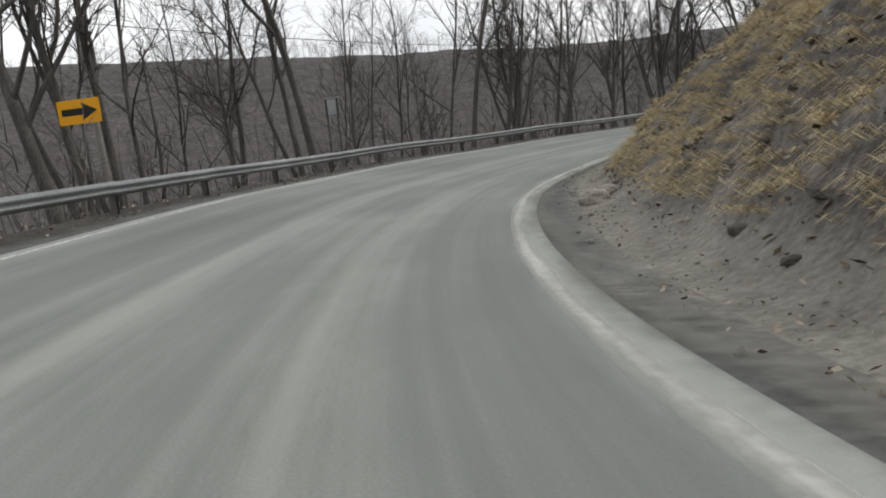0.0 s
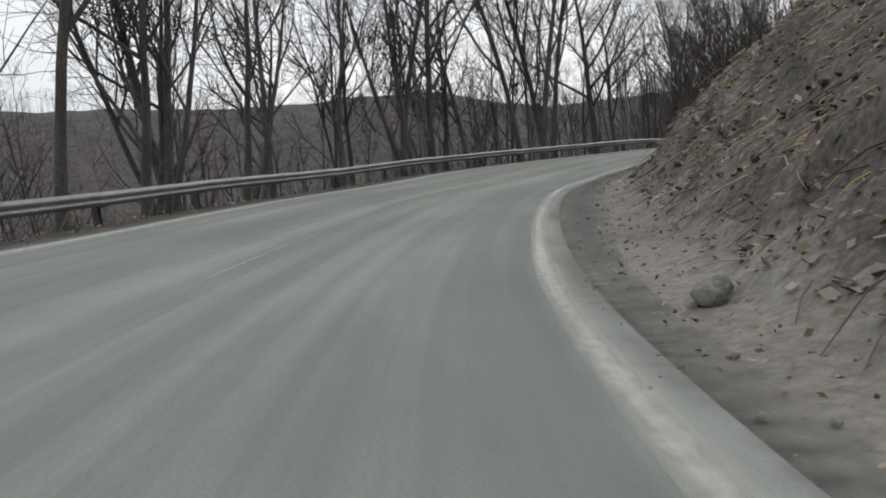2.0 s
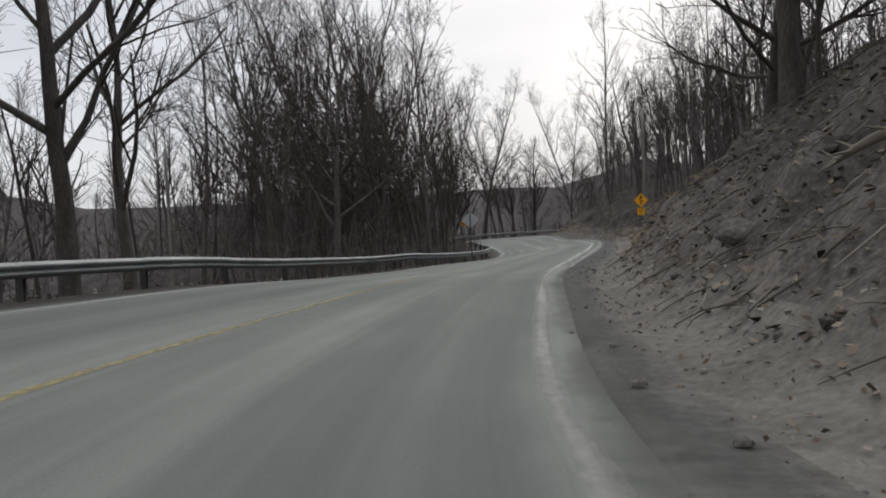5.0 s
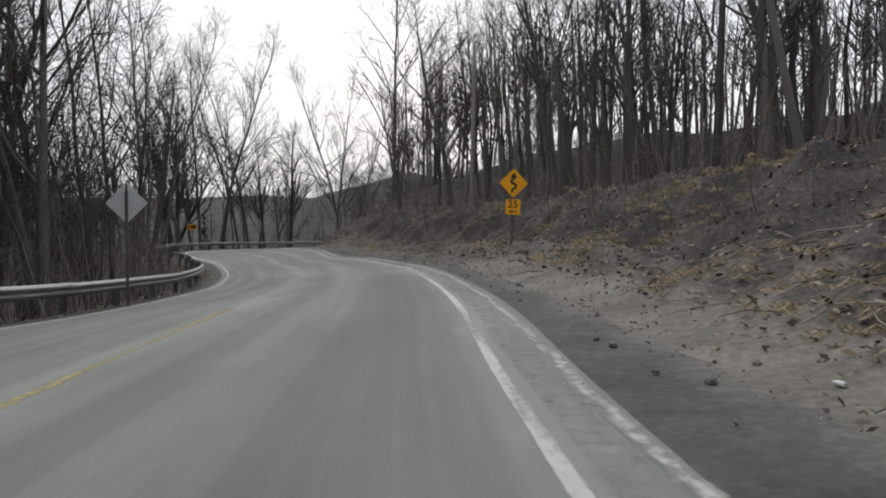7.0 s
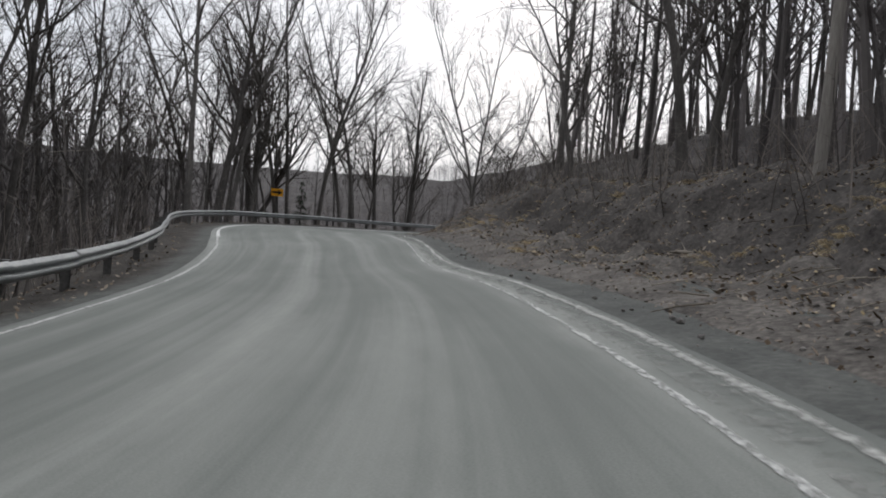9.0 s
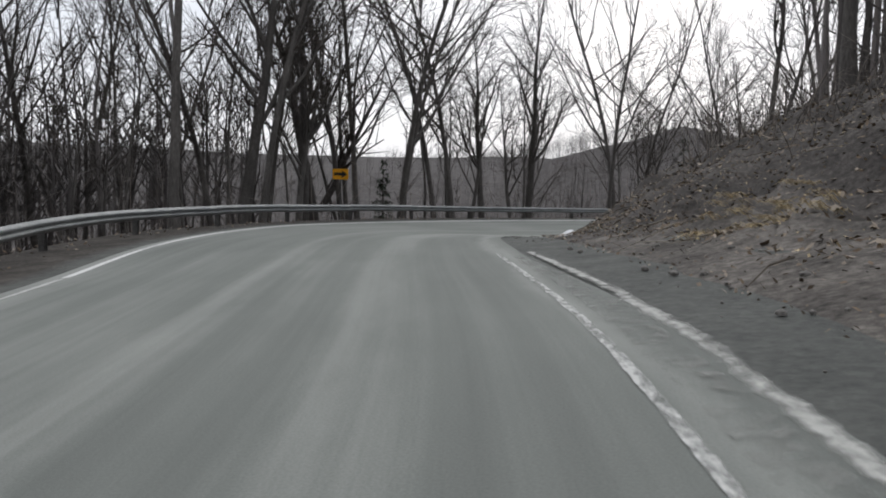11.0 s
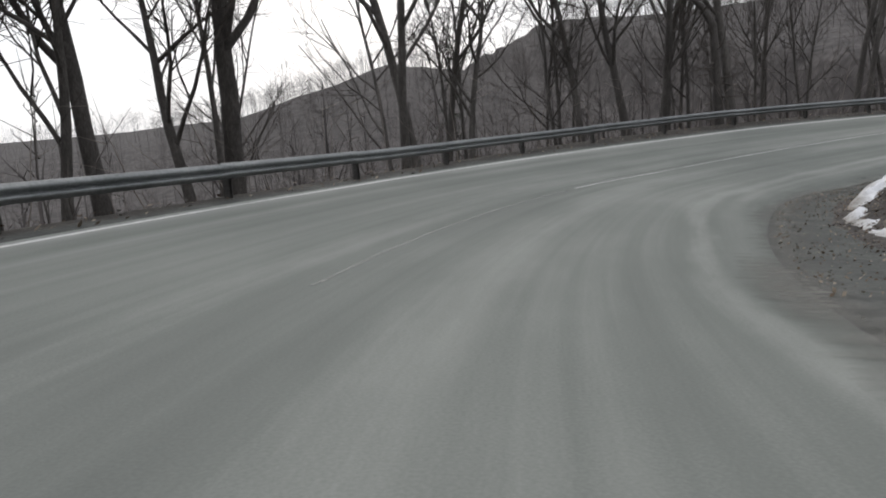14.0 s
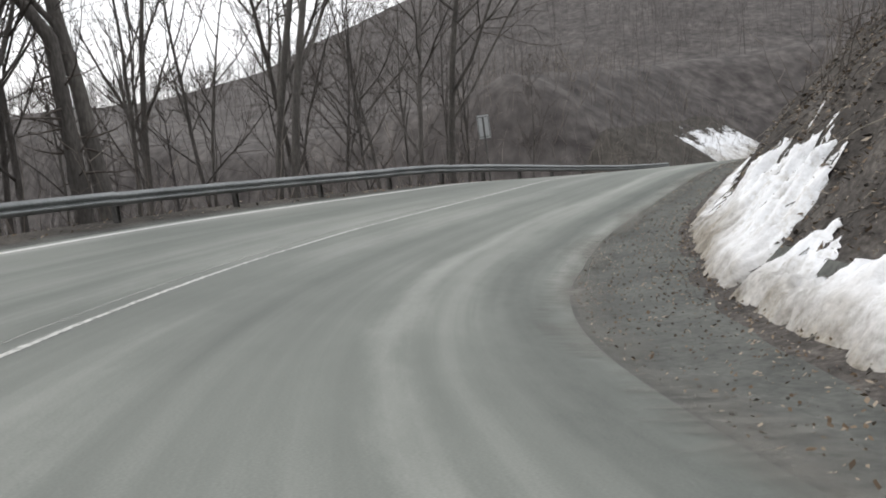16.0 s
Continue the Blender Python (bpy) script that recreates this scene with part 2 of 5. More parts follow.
M_FRESH = worn_paint("bright_white_paint", (0.7, 0.7, 0.67), 0.72, 0.2, (0.3, 1.0), 0.5, 0.12, 0.3)
M_EDGE = worn_paint("broken_white_paint", (0.58, 0.58, 0.55), 0.53, 0.1, (0.8, 0.8), 0.5, 0.15)
M_FAINT = worn_paint("faint_dusty_paint", (0.46, 0.46, 0.425), 0.42, 0.2, (0.25, 1.0), 0.7, 0.15)
M_PALE = worn_paint("pale_dusty_paint", (0.5, 0.5, 0.465), 0.62, 0.28, (0.25, 1.0), 0.8, 0.15, 0.2)
M_LINE = worn_paint("thin_white_paint", (0.56, 0.56, 0.53), 0.62, 0.14, (0.3, 0.8), 0.4, 0.12, 0.25)
M_DRIFT = worn_paint("drifted_dust", (0.22, 0.213, 0.19), 0.5, 0.22, (0.35, 1.6), 1.0, 0.25, 0.35)
M_OUTER = worn_paint("salt_line", (0.5, 0.5, 0.465), 0.58, 0.15, (0.7, 1.2), 0.8, 0.25)
M_BANK = mat("bare_clay_and_litter", [(0.032, 0.028, 0.024), (0.068, 0.06, 0.052), (0.11, 0.099, 0.085), (0.16, 0.146, 0.125)], 0.8, 0.97, 0.07, 9, 0.5, bump_scale=4.5)
M_FOREST = mat("winter_forest_floor", [(0.032, 0.028, 0.027), (0.068, 0.061, 0.058), (0.12, 0.109, 0.102)], 0.16, 1.0, 0.3, 0.8, 0.6, stretch=(1, 1, 0.6), low=0.34, high=0.66)
M_BARK = mat("grey_brown_bark", [(0.045, 0.041, 0.038), (0.1, 0.092, 0.084), (0.18, 0.166, 0.15)], 3.0, 0.95, 0.02, 22, 0.5, stretch=(1, 1, 0.25), coords="Object")
M_BARK2 = mat("dark_bark", [(0.036, 0.033, 0.03), (0.08, 0.073, 0.067), (0.15, 0.138, 0.126)], 3.0, 0.95, 0.02, 22, 0.5, stretch=(1, 1, 0.25), coords="Object")
M_TWIG = mat("bare_twigs", [(0.05, 0.043, 0.038), (0.11, 0.094, 0.083)], 0.6, 0.95, 0, 6, 0.4, island=0.5)
M_FARTWIG = mat("far_woodland_stems", [(0.058, 0.052, 0.05), (0.12, 0.109, 0.103), (0.2, 0.182, 0.172)], 0.12, 1.0, 0, 2, 0.3, island=0.5)
M_BRUSH = mat("bare_brush_stems", [(0.07, 0.062, 0.056), (0.15, 0.132, 0.118), (0.235, 0.206, 0.18)], 0.5, 1.0, 0, 5, 0.3, island=0.55)
M_GRASS = mat("dead_grass", [(0.27, 0.21, 0.115), (0.46, 0.365, 0.205), (0.62, 0.51, 0.32)], 0.6, 0.95, 0, 6, 0.3, island=0.5)
M_LEAF = mat("fallen_leaves", [(0.05, 0.035, 0.022), (0.12, 0.085, 0.055), (0.22, 0.17, 0.12), (0.34, 0.29, 0.23)], 1.0, 0.9, 0, 8, 0.3, island=0.75, low=0.2, high=0.8)
M_STICK = mat("dead_sticks", [(0.09, 0.075, 0.058), (0.2, 0.175, 0.14), (0.34, 0.31, 0.26)], 1.0, 0.9, 0, 9, 0.3, island=0.7, low=0.2, high=0.8)
M_ROCK = mat("grey_sandstone", [(0.09, 0.085, 0.078), (0.18, 0.17, 0.155), (0.28, 0.265, 0.24)], 2.5, 0.92, 0.02, 20, 0.45, coords="Object")
M_STEEL = mat("galvanised_steel", [(0.15, 0.16, 0.16), (0.23, 0.24, 0.24), (0.34, 0.35, 0.345)], 0.8, 0.5, 0, 14, 0.4, metal=0.65, spec=0.5)
M_POST = mat("weathered_steel_post", [(0.06, 0.058, 0.055), (0.12, 0.116, 0.11), (0.2, 0.193, 0.18)], 2.0, 0.65, 0, 18, 0.4, metal=0.5)
M_ALU = mat("bare_aluminium_back", [(0.42, 0.43, 0.43), (0.54, 0.55, 0.55)], 1.5, 0.55, 0, 20, 0.3, metal=0.15)
M_ORANGE = mat("amber_sign_sheeting", [(0.9, 0.4, 0.012), (0.96, 0.46, 0.02)], 1.5, 0.38, 0, 30, 0.25)
M_BLACK = mat("black_sign_ink", [(0.012, 0.012, 0.012), (0.03, 0.029, 0.027)], 2, 0.55, 0, 30, 0.3)
M_WOODPOLE = mat("weathered_pole_wood", [(0.16, 0.145, 0.13), (0.26, 0.24, 0.215), (0.38, 0.355, 0.325)], 2.0, 0.9, 0.01, 20, 0.45, stretch=(3, 3, 0.2), coords="Object")
M_CABLE = mat("black_cable", [(0.012, 0.012, 0.012), (0.025, 0.025, 0.025)], 2, 0.6)
M_SNOW = banded("thawing_snow", [(-9, (0.12, 0.108, 0.09), (0.26, 0.235, 0.195), (0.42, 0.385, 0.33)), (0.38, (0.6, 0.585, 0.56), (0.84, 0.85, 0.87), (0.9, 0.91, 0.93))], 0.36, 1.6, 0.6, 0.05, 5)
M_PLASTIC = mat("white_plastic", [(0.6, 0.6, 0.58), (0.75, 0.75, 0.73)], 8, 0.4, 0, 40, 0.3)
M_NEEDLE = mat("hemlock_needles", [(0.02, 0.03, 0.018), (0.045, 0.06, 0.035)], 1.0, 0.9, 0, 8, 0.3, island=0.5)


# ---------------------------------------------------------------- mesh helpers
def mesh_object(name, verts, faces, material, parent=None, label="", smooth=False, uvs=None):
    me = bpy.data.meshes.new(name)
    if isinstance(faces, np.ndarray):
        n, k = faces.shape
        me.vertices.add(len(verts))
        me.vertices.foreach_set("co", np.asarray(verts, np.float32).ravel())
        me.loops.add(n * k)
        me.loops.foreach_set("vertex_index", faces.astype(np.int32).ravel())
        me.polygons.add(n)
        me.polygons.foreach_set("loop_start", np.arange(0, n * k, k, dtype=np.int32))
        me.update(calc_edges=True)
    else:
        me.from_pydata(verts, [], faces)
    if uvs is not None:
        layer = me.uv_layers.new(name="UVMap")
        li = np.empty(len(me.loops), np.int32)
        me.loops.foreach_get("vertex_index", li)
        layer.data.foreach_set("uv", np.asarray(uvs, np.float32)[li].ravel())
    if smooth:
        me.polygons.foreach_set("use_smooth", [True] * len(me.polygons))
    me.materials.append(material)
    ob = new(name, me)
    if parent:
        ob.parent = parent
    if label:
        tagged(ob, label)
    return ob


def part(name, bm, material, parent, label=""):
    me = bpy.data.meshes.new(name)
    bm.to_mesh(me)
    bm.free()
    me.materials.append(material)
    ob = new(name, me)
    ob.parent = parent
    if label:
        tagged(ob, label)
    return ob


def box(bm, sx, sy, sz, at=(0, 0, 0), rz=0.0, bevel=0.0):
    g = bmesh.ops.create_cube(bm, size=1.0, matrix=Matrix.Translation(at) @ Matrix.Rotation(rz, 4, "Z") @ Matrix.Diagonal((sx, sy, sz, 1)))
    if bevel:
        edges = list({e for v in g["verts"] for e in v.link_edges})
        bmesh.ops.bevel(bm, geom=edges, offset=bevel, segments=2, affect="EDGES")


def plate(bm, outline, thick, y=0.0):
    """A flat plate in the x-z plane from an outline, with its back at y and its face at y - thick."""
    front = [bm.verts.new((x, y - thick, z)) for x, z in outline]
    back = [bm.verts.new((x, y, z)) for x, z in outline]
    bm.faces.new(front)
    bm.faces.new(back[::-1])
    n = len(outline)
    for i in range(n):
        j = (i + 1) % n
        bm.faces.new((front[j], front[i], back[i], back[j]))
    bmesh.ops.recalc_face_normals(bm, faces=bm.faces)


def rounded(w, h, r, steps=4):
    out = []
    for cx, cz, a0 in ((w / 2 - r, h / 2 - r, 0), (-w / 2 + r, h / 2 - r, 90), (-w / 2 + r, -h / 2 + r, 180), (w / 2 - r, -h / 2 + r, 270)):
        for k in range(steps + 1):
            a = radians(a0 + 90 * k / steps)
            out.append((cx + r * math.cos(a), cz + r * math.sin(a)))
    return out


CIRCLE = {k: [(math.cos(2 * math.pi * i / k), math.sin(2 * math.pi * i / k)) for i in range(k)] for k in range(3, 13)}


def tube(verts, faces, pts, radii, sides):
    """Adds a tapered tube along pts to the lists."""
    pts = [Vector(p) for p in pts]
    base = len(verts)
    axis = (pts[-1] - pts[0]).normalized()
    a = axis.cross(Vector((0, 0, 1)) if abs(axis.z) < 0.8 else Vector((1, 0, 0))).normalized()
    b = axis.cross(a)
    ax, ay, az, bx, by, bz = *a, *b
    for p, r in zip(pts, radii):
        x, y, z = p
        for c, s in CIRCLE[sides]:
            c, s = c * r, s * r
            verts.append((x + c * ax + s * bx, y + c * ay + s * by, z + c * az + s * bz))
    for k in range(base, base + (len(pts) - 1) * sides, sides):
        for i in range(sides):
            j = (i + 1) % sides
            faces.append((k + i, k + j, k + sides + j, k + sides + i))


# ---------------------------------------------------------------- the line of the road
S0 = -25.0
TRACK_X = [-17.3, -17.92, -18.25, -18.27, -17.83, -16.62, -14.59, -11.72, -8.12, -3.86, 0.94, 6.42, 12.35, 18.72, 25.51, 32.42, 39.31, 46.14, 52.84, 59.34, 65.67, 71.72, 77.52, 83.25, 89.2, 95.36, 102.03, 109.58, 117.93, 126.47, 134.4, 141.07, 146.12, 149.64, 152.09, 154.19, 156.35, 158.46, 160.35, 161.94, 163.53, 165.02, 166.41, 167.7]
TRACK_Y = [-25.24, -18.12, -11.05, -4.02, 2.94, 9.81, 16.51, 22.95, 29.05, 34.74, 39.97, 44.59, 48.66, 52.03, 54.75, 57.22, 59.43, 61.3, 63.08, 64.97, 66.97, 69.11, 71.59, 74.53, 77.67, 81.16, 84.58, 87.08, 88.23, 87.71, 85.58, 82.55, 78.72, 74.1, 68.85, 63.24, 57.4, 51.31, 44.87, 38.06, 31.25, 24.44, 17.63, 10.82]
ROAD_Z = [4.57, 4.4, 4.22, 3.98, 3.66, 3.41, 3.19, 2.98, 2.82, 2.7, 2.59, 2.4, 2.28, 2.21, 2.04, 1.83, 1.52, 1.37, 1.29, 1.14, 0.95, 0.74, 0.66, 0.56, 0.69, 0.6, 0.41, 0, -0.57, -1.01, -1.28, -1.61, -1.71, -1.63, -1.45, -1.21, -1.3, -1.55, -1.87, -2.14, -2.41, -2.36, -2.31, -2.26]
CROSS = [0.044, 0.046, 0.049, 0.056, 0.068, 0.079, 0.089, 0.089, 0.092, 0.076, 0.072, 0.069, 0.068, 0.047, 0.032, 0.019, -0.003, -0.032, -0.059, -0.094, -0.111, -0.117, -0.114, -0.106, -0.106, -0.085, -0.036, 0.01, 0.057, 0.088, 0.105, 0.139, 0.154, 0.152, 0.121, 0.068, 0.027, -0.004, -0.028, -0.041, -0.053, -0.053, -0.053, -0.053]
LEFT = [5.92, 5.88, 5.87, 5.91, 6.08, 6.41, 6.79, 7.2, 7.27, 7.43, 7.52, 7.64, 7.76, 7.79, 7.55, 7.14, 6.75, 6.42, 6.12, 5.74, 5.36, 5.14, 4.87, 4.7, 5, 5.65, 6.56, 7.37, 7.55, 7.6, 7.51, 7.36, 7.05, 6.69, 6.29, 5.97, 5.84, 5.9, 6, 6.09, 6.18, 6.18, 6.18, 6.18]
MIDDLE = [2.42, 2.36, 2.32, 2.31, 2.37, 2.42, 2.44, 2.47, 2.59, 2.84, 3.21, 3.26, 3.36, 3.27, 3.05, 2.9, 2.81, 2.7, 2.55, 2.45, 2.31, 2.15, 2.22, 2.39, 2.4, 2.31, 2.22, 2.23, 2.4, 2.72, 2.72, 2.59, 2.55, 2.5, 2.44, 2.47, 2.48, 2.49, 2.52, 2.56, 2.6, 2.6, 2.6, 2.6]
RIGHT = [-0.93, -0.98, -1.04, -1.07, -0.95, -0.92, -0.87, -0.9, -0.79, -0.73, -0.58, -0.51, -0.4, -0.29, -0.39, -0.41, -0.52, -0.78, -1.1, -1.26, -1.32, -1.37, -1.18, -0.81, -0.95, -1.03, -1.16, -1.16, -1.1, -0.83, -0.53, -0.51, -0.6, -0.72, -0.83, -0.88, -0.89, -0.87, -0.83, -0.79, -0.74, -0.74, -0.74, -0.74]
RAIL = [7.4, 7.38, 7.38, 7.45, 7.59, 7.77, 7.97, 8.14, 8.41, 8.66, 8.99, 9.26, 9.44, 9.47, 9.25, 8.85, 8.43, 8.05, 7.67, 7.14, 6.59, 6.17, 5.97, 6.24, 6.7, 7.67, 8.72, 8.81, 8.85, 8.55, 8.28, 8.3, 8.2, 7.88, 7.45, 7.15, 7.25, 7.37, 7.49, 7.57, 7.65, 7.65, 7.65, 7.65]
# bank on the right: metres along, steepness, height of the cut; and where its toe lies
BANK_S = [-25, 0, 17, 40, 60, 84, 93, 108, 130, 142, 155, 167, 190, 203, 230, 260]
TOE_S = [-25, 0, 14, 24, 32, 40, 50, 60, 70, 84, 93, 100, 110, 126, 136, 152, 163, 170, 176, 182, 188, 193, 197, 202, 230, 260]
BANK_TOE = [-2.0, -1.9, -2.2, -1.6, -1.6, -2.0, -1.6, -1.4, -1.3, -1.8, -2.45, -2.6, -2.65, -2.85, -2.3, -2.6, -3.1, -3.6, -3.4, -2.7, -3.0, -3.9, -4.3, -4.6, -3.0, -2.5]
BANK_STEEP = [0.95, 0.95, 0.95, 0.95, 1.0, 1.05, 0.55, 0.42, 0.5, 0.6, 0.6, 0.8, 1.1, 1.15, 0.95, 0.9]
# trees on these slopes grow a little out of plumb: degrees towards the cut side
LEAN_S = [-25, 30, 50, 75, 95, 115, 140, 165, 190, 205, 225, 240]
LEAN = [1, 1.5, 2.5, 3, 2, -2.5, -3, -1, 0, 2, 2.5, 3]
BANK_HIGH = [8, 8, 8, 8, 8, 8, 3.0, 1.9, 2.0, 2.4, 5, 8, 9, 9, 8, 8]

# crest of the hills round the valley: compass degrees from the middle of the stretch, metres
RIM_AZ = [-180, -90, -40, -34, -28, -24, -20, -16, -9, -3, 2, 5, 9, 13, 17, 22, 28, 38, 52, 61, 66, 74, 77, 84, 91, 102, 112, 140, 180]
RIM_H = [60, 60, 70, 68, 60, 54, 46, 35, 29, 28, 29, 29, 33, 37, 30, 23, 19, 18, 22, 34, 43, 45, 45, 47, 51, 54, 57, 62, 62]


def knots(values, s, step):
    """Smooth curve through evenly spaced values."""
    v = np.asarray(values, float)
    u = (np.asarray(s, float) - S0) / step
    i = np.clip(np.floor(u).astype(int), 0, len(v) - 2)
    f = u - i
    m = np.gradient(v)
    return (2 * f**3 - 3 * f**2 + 1) * v[i] + (f**3 - 2 * f**2 + f) * m[i] + (-2 * f**3 + 3 * f**2) * v[i + 1] + (f**3 - f**2) * m[i + 1]


SS = np.arange(S0, S0 + 300, 0.5)
TX, TY = knots(TRACK_X, SS, 7.0), knots(TRACK_Y, SS, 7.0)
TZ, TK = knots(ROAD_Z, SS, 7.0), knots(CROSS, SS, 7.0)
DL, DC, DR, DG = (knots(a, SS, 7.0) for a in (LEFT, MIDDLE, RIGHT, RAIL))
DT = np.interp(SS, TOE_S, BANK_TOE)
B_STEEP, B_HIGH = np.interp(SS, BANK_S, BANK_STEEP), np.interp(SS, BANK_S, BANK_HIGH)
_t = np.stack([np.gradient(TX), np.gradient(TY)], 1)
_t /= np.linalg.norm(_t, axis=1)[:, None]
NL = np.stack([-_t[:, 1], _t[:, 0]], 1)


def at_s(a, s):
    return np.interp(s, SS, a)


def surface(s, d):
    """World x, y and the road's own height at s along and d to the left."""
    x = at_s(TX, s) + at_s(NL[:, 0], s) * d
    y = at_s(TY, s) + at_s(NL[:, 1], s) * d
    z = at_s(TZ, s) + at_s(TK, s) * np.clip(d, -3, 9)
    return x, y, z


def wave(x, y, scale, seed):
    """Cheap smooth noise from sines, -1 to 1."""
    rng = np.random.RandomState(seed)
    out = 0
    for k in range(6):
        a, ph, f = rng.uniform(0, 2 * np.pi), rng.uniform(0, 2 * np.pi), (0.6 + 0.5 * k) / scale
        out = out + np.sin(f * (x * np.cos(a) + y * np.sin(a)) * 2 * np.pi + ph) / (1 + 0.6 * k)
    return out / 3.0


def smoothstep(a, b, x):
    u = np.clip((x - a) / (b - a), 0, 1)
    return u * u * (3 - 2 * u)


def ground_sd(s, d, x, y, rough=True):
    """Height of the land at a place whose nearest road point is s, at d to the left."""
    far = smoothstep(18, 85, np.abs(d))
    z = (at_s(TZ, s) + at_s(TK, s) * np.clip(d, -3, 9)) * (1 - far) + 0.9 * far
    rail, toe = at_s(DG, s), at_s(DT, s)
    e = np.maximum(d - rail - 0.9, 0)
    drop = -0.36 * np.minimum(e, 12) - 0.2 * np.clip(e - 12, 0, 40)
    drop = drop + 9.0 * np.exp(-(((s - 124) / 24) ** 2)) * smoothstep(2, 26, e) * (1 - smoothstep(45, 80, e))
    drop = drop + smoothstep(243, 254, s) * (0.36 * np.minimum(e, 12) + 0.75 * np.clip(e - 0.8, 0, 14))
    z = z + drop + smoothstep(0.0, 6, e) * 0.5 * wave(x, y, 9, 3)
    b = np.maximum(toe - d, 0)
    high = at_s(B_HIGH, s) * (1 + 0.12 * wave(x, y, 17, 8))
    steep = at_s(B_STEEP, s)
    soft_toe = np.where(b < 1.0, 0.5 * b * b, b - 0.5)
    cut = high * (1 - np.exp(-steep * soft_toe / high * 1.15))
    # between the bends: a gentle foot, then a low scarp
    scarp = smoothstep(93, 101, s) * (1 - smoothstep(146, 157, s))
    cut = cut * (1 - scarp) + scarp * (0.2 * np.minimum(b, 3) + 1.55 * smoothstep(2.5, 4.7, b + 0.5 * wave(x, y, 4.2, 9)))
    z = z + cut + 0.13 * np.clip(b - 5, 0, 130)
    if rough:
        r = smoothstep(0.3, 2.0, b)
        z = z + r * (0.22 * wave(x, y, 5.5, 10) + 0.34 * wave(x, y, 2.6, 11) + 0.23 * wave(x, y, 1.1, 12) + 0.1 * wave(x, y, 0.5, 13))
    away = np.hypot(x - 60, y - 60)
    rim = np.interp(np.degrees(np.arctan2(y - 60, x - 60)), RIM_AZ, RIM_H) * (1 + 0.03 * wave(x, y, 60, 5))
    far = np.interp(np.degrees(np.arctan2(y - 60, x - 60)), [12, 22, 54, 66], [0, 30, 30, 0])
    return z + rim * smoothstep(120, 345, away) * (1 - 0.6 * smoothstep(380, 1400, away)) + far * smoothstep(380, 950, away)


def nearest(x, y):
    x, y = np.atleast_1d(x), np.atleast_1d(y)
    s, d = np.empty(len(x)), np.empty(len(x))
    cx, cy, cn, cs = TX[::4], TY[::4], NL[::4], SS[::4]
    for i in range(0, len(x), 20000):
        dx, dy = x[i:i + 20000, None] - cx, y[i:i + 20000, None] - cy
        j = (dx**2 + dy**2).argmin(1)
        k = np.arange(len(j))
        side = dx[k, j] * cn[j, 0] + dy[k, j] * cn[j, 1]
        far = np.hypot(dx[k, j], dy[k, j])
        s[i:i + 20000] = cs[j] + dx[k, j] * cn[j, 1] - dy[k, j] * cn[j, 0]
        d[i:i + 20000] = np.clip(4 * side / np.maximum(far, 0.01), -1, 1) * np.maximum(np.abs(side), far * 0.95)
    return np.clip(s, SS[0], SS[-1]), d


def land(x, y):
    s, d = nearest(x, y)
    return ground_sd(s, d, np.atleast_1d(x), np.atleast_1d(y))


def strip(name, s_list, d_rows, material, height, label="", kind="structure", parent=None, smooth=True, category="", across=None):
    """A sheet along the road; d_rows(s) gives the offsets, height(s, d, x, y) the level. UVs are metres along and across."""
    s_list = np.asarray(s_list, float)
    D = d_rows(s_list)
    S = np.repeat(s_list[:, None], D.shape[1], 1)
    x, y, _ = surface(S.ravel(), D.ravel())
    z = height(S.ravel(), D.ravel(), x, y)
    n, m = D.shape
    idx = np.arange(n * m).reshape(n, m)
    q = np.stack([idx[:-1, :-1], idx[1:, :-1], idx[1:, 1:], idx[:-1, 1:]], -1).reshape(-1, 4)
    ob = mesh_object(name, np.stack([x, y, z], 1), q[:, ::-1], material, parent, label, smooth, np.stack([S.ravel(), D.ravel() if across is None else across(S.ravel(), D.ravel())], 1))
    me = ob.data
    if len(me.polygons) and me.polygons[len(me.polygons) // 2].normal.z < 0:
        me.flip_normals()
    return tagged(ob, kind=kind, category=category)


# ---------------------------------------------------------------- ground, road, shoulders, bank
def axis_lines(lo, hi, inner, outer):
    mid = np.arange(lo, hi + 0.1, inner)
    grow, p, st = [], 0.0, inner
    while p < outer:
        st *= 1.13
        p += st
        grow.append(p)
    grow = np.array(grow)
    return np.r_[(lo - grow)[::-1], mid, hi + grow]


gx, gy = axis_lines(-45, 205, 2.0, 2300), axis_lines(-40, 130, 2.0, 2300)
GX, GY = np.meshgrid(gx, gy, indexing="ij")
gs, gd = nearest(GX.ravel(), GY.ravel())
gz = ground_sd(gs, gd, GX.ravel(), GY.ravel(), rough=False)
inside = (gd < at_s(DG, gs) + 6.0) & (gd > at_s(DT, gs) - 11.0)
edge_blend = np.minimum(smoothstep(0, 2.5, at_s(DG, gs) + 6.0 - gd), smoothstep(0, 2.5, gd - at_s(DT, gs) + 11.0))
gz = gz - np.where(inside, 0.9 * edge_blend, 0.0) - 0.12 - 0.02 * smoothstep(200, 500, np.abs(gd))
gi = np.arange(GX.size).reshape(GX.shape)
gq = np.stack([gi[:-1, :-1], gi[1:, :-1], gi[1:, 1:], gi[:-1, 1:]], -1).reshape(-1, 4)
tagged(mesh_object("ground", np.stack([GX.ravel(), GY.ravel(), gz], 1), gq, M_FOREST, smooth=True), "brown winter forest floor rising to wooded hills", "ground", kind="structure")

SR = np.arange(-24.5, 274, 0.7)


def lerp_rows(lo, hi, n):
    u = np.linspace(0, 1, n)
    return lambda s: lo(s)[:, None] * (1 - u) + hi(s)[:, None] * u


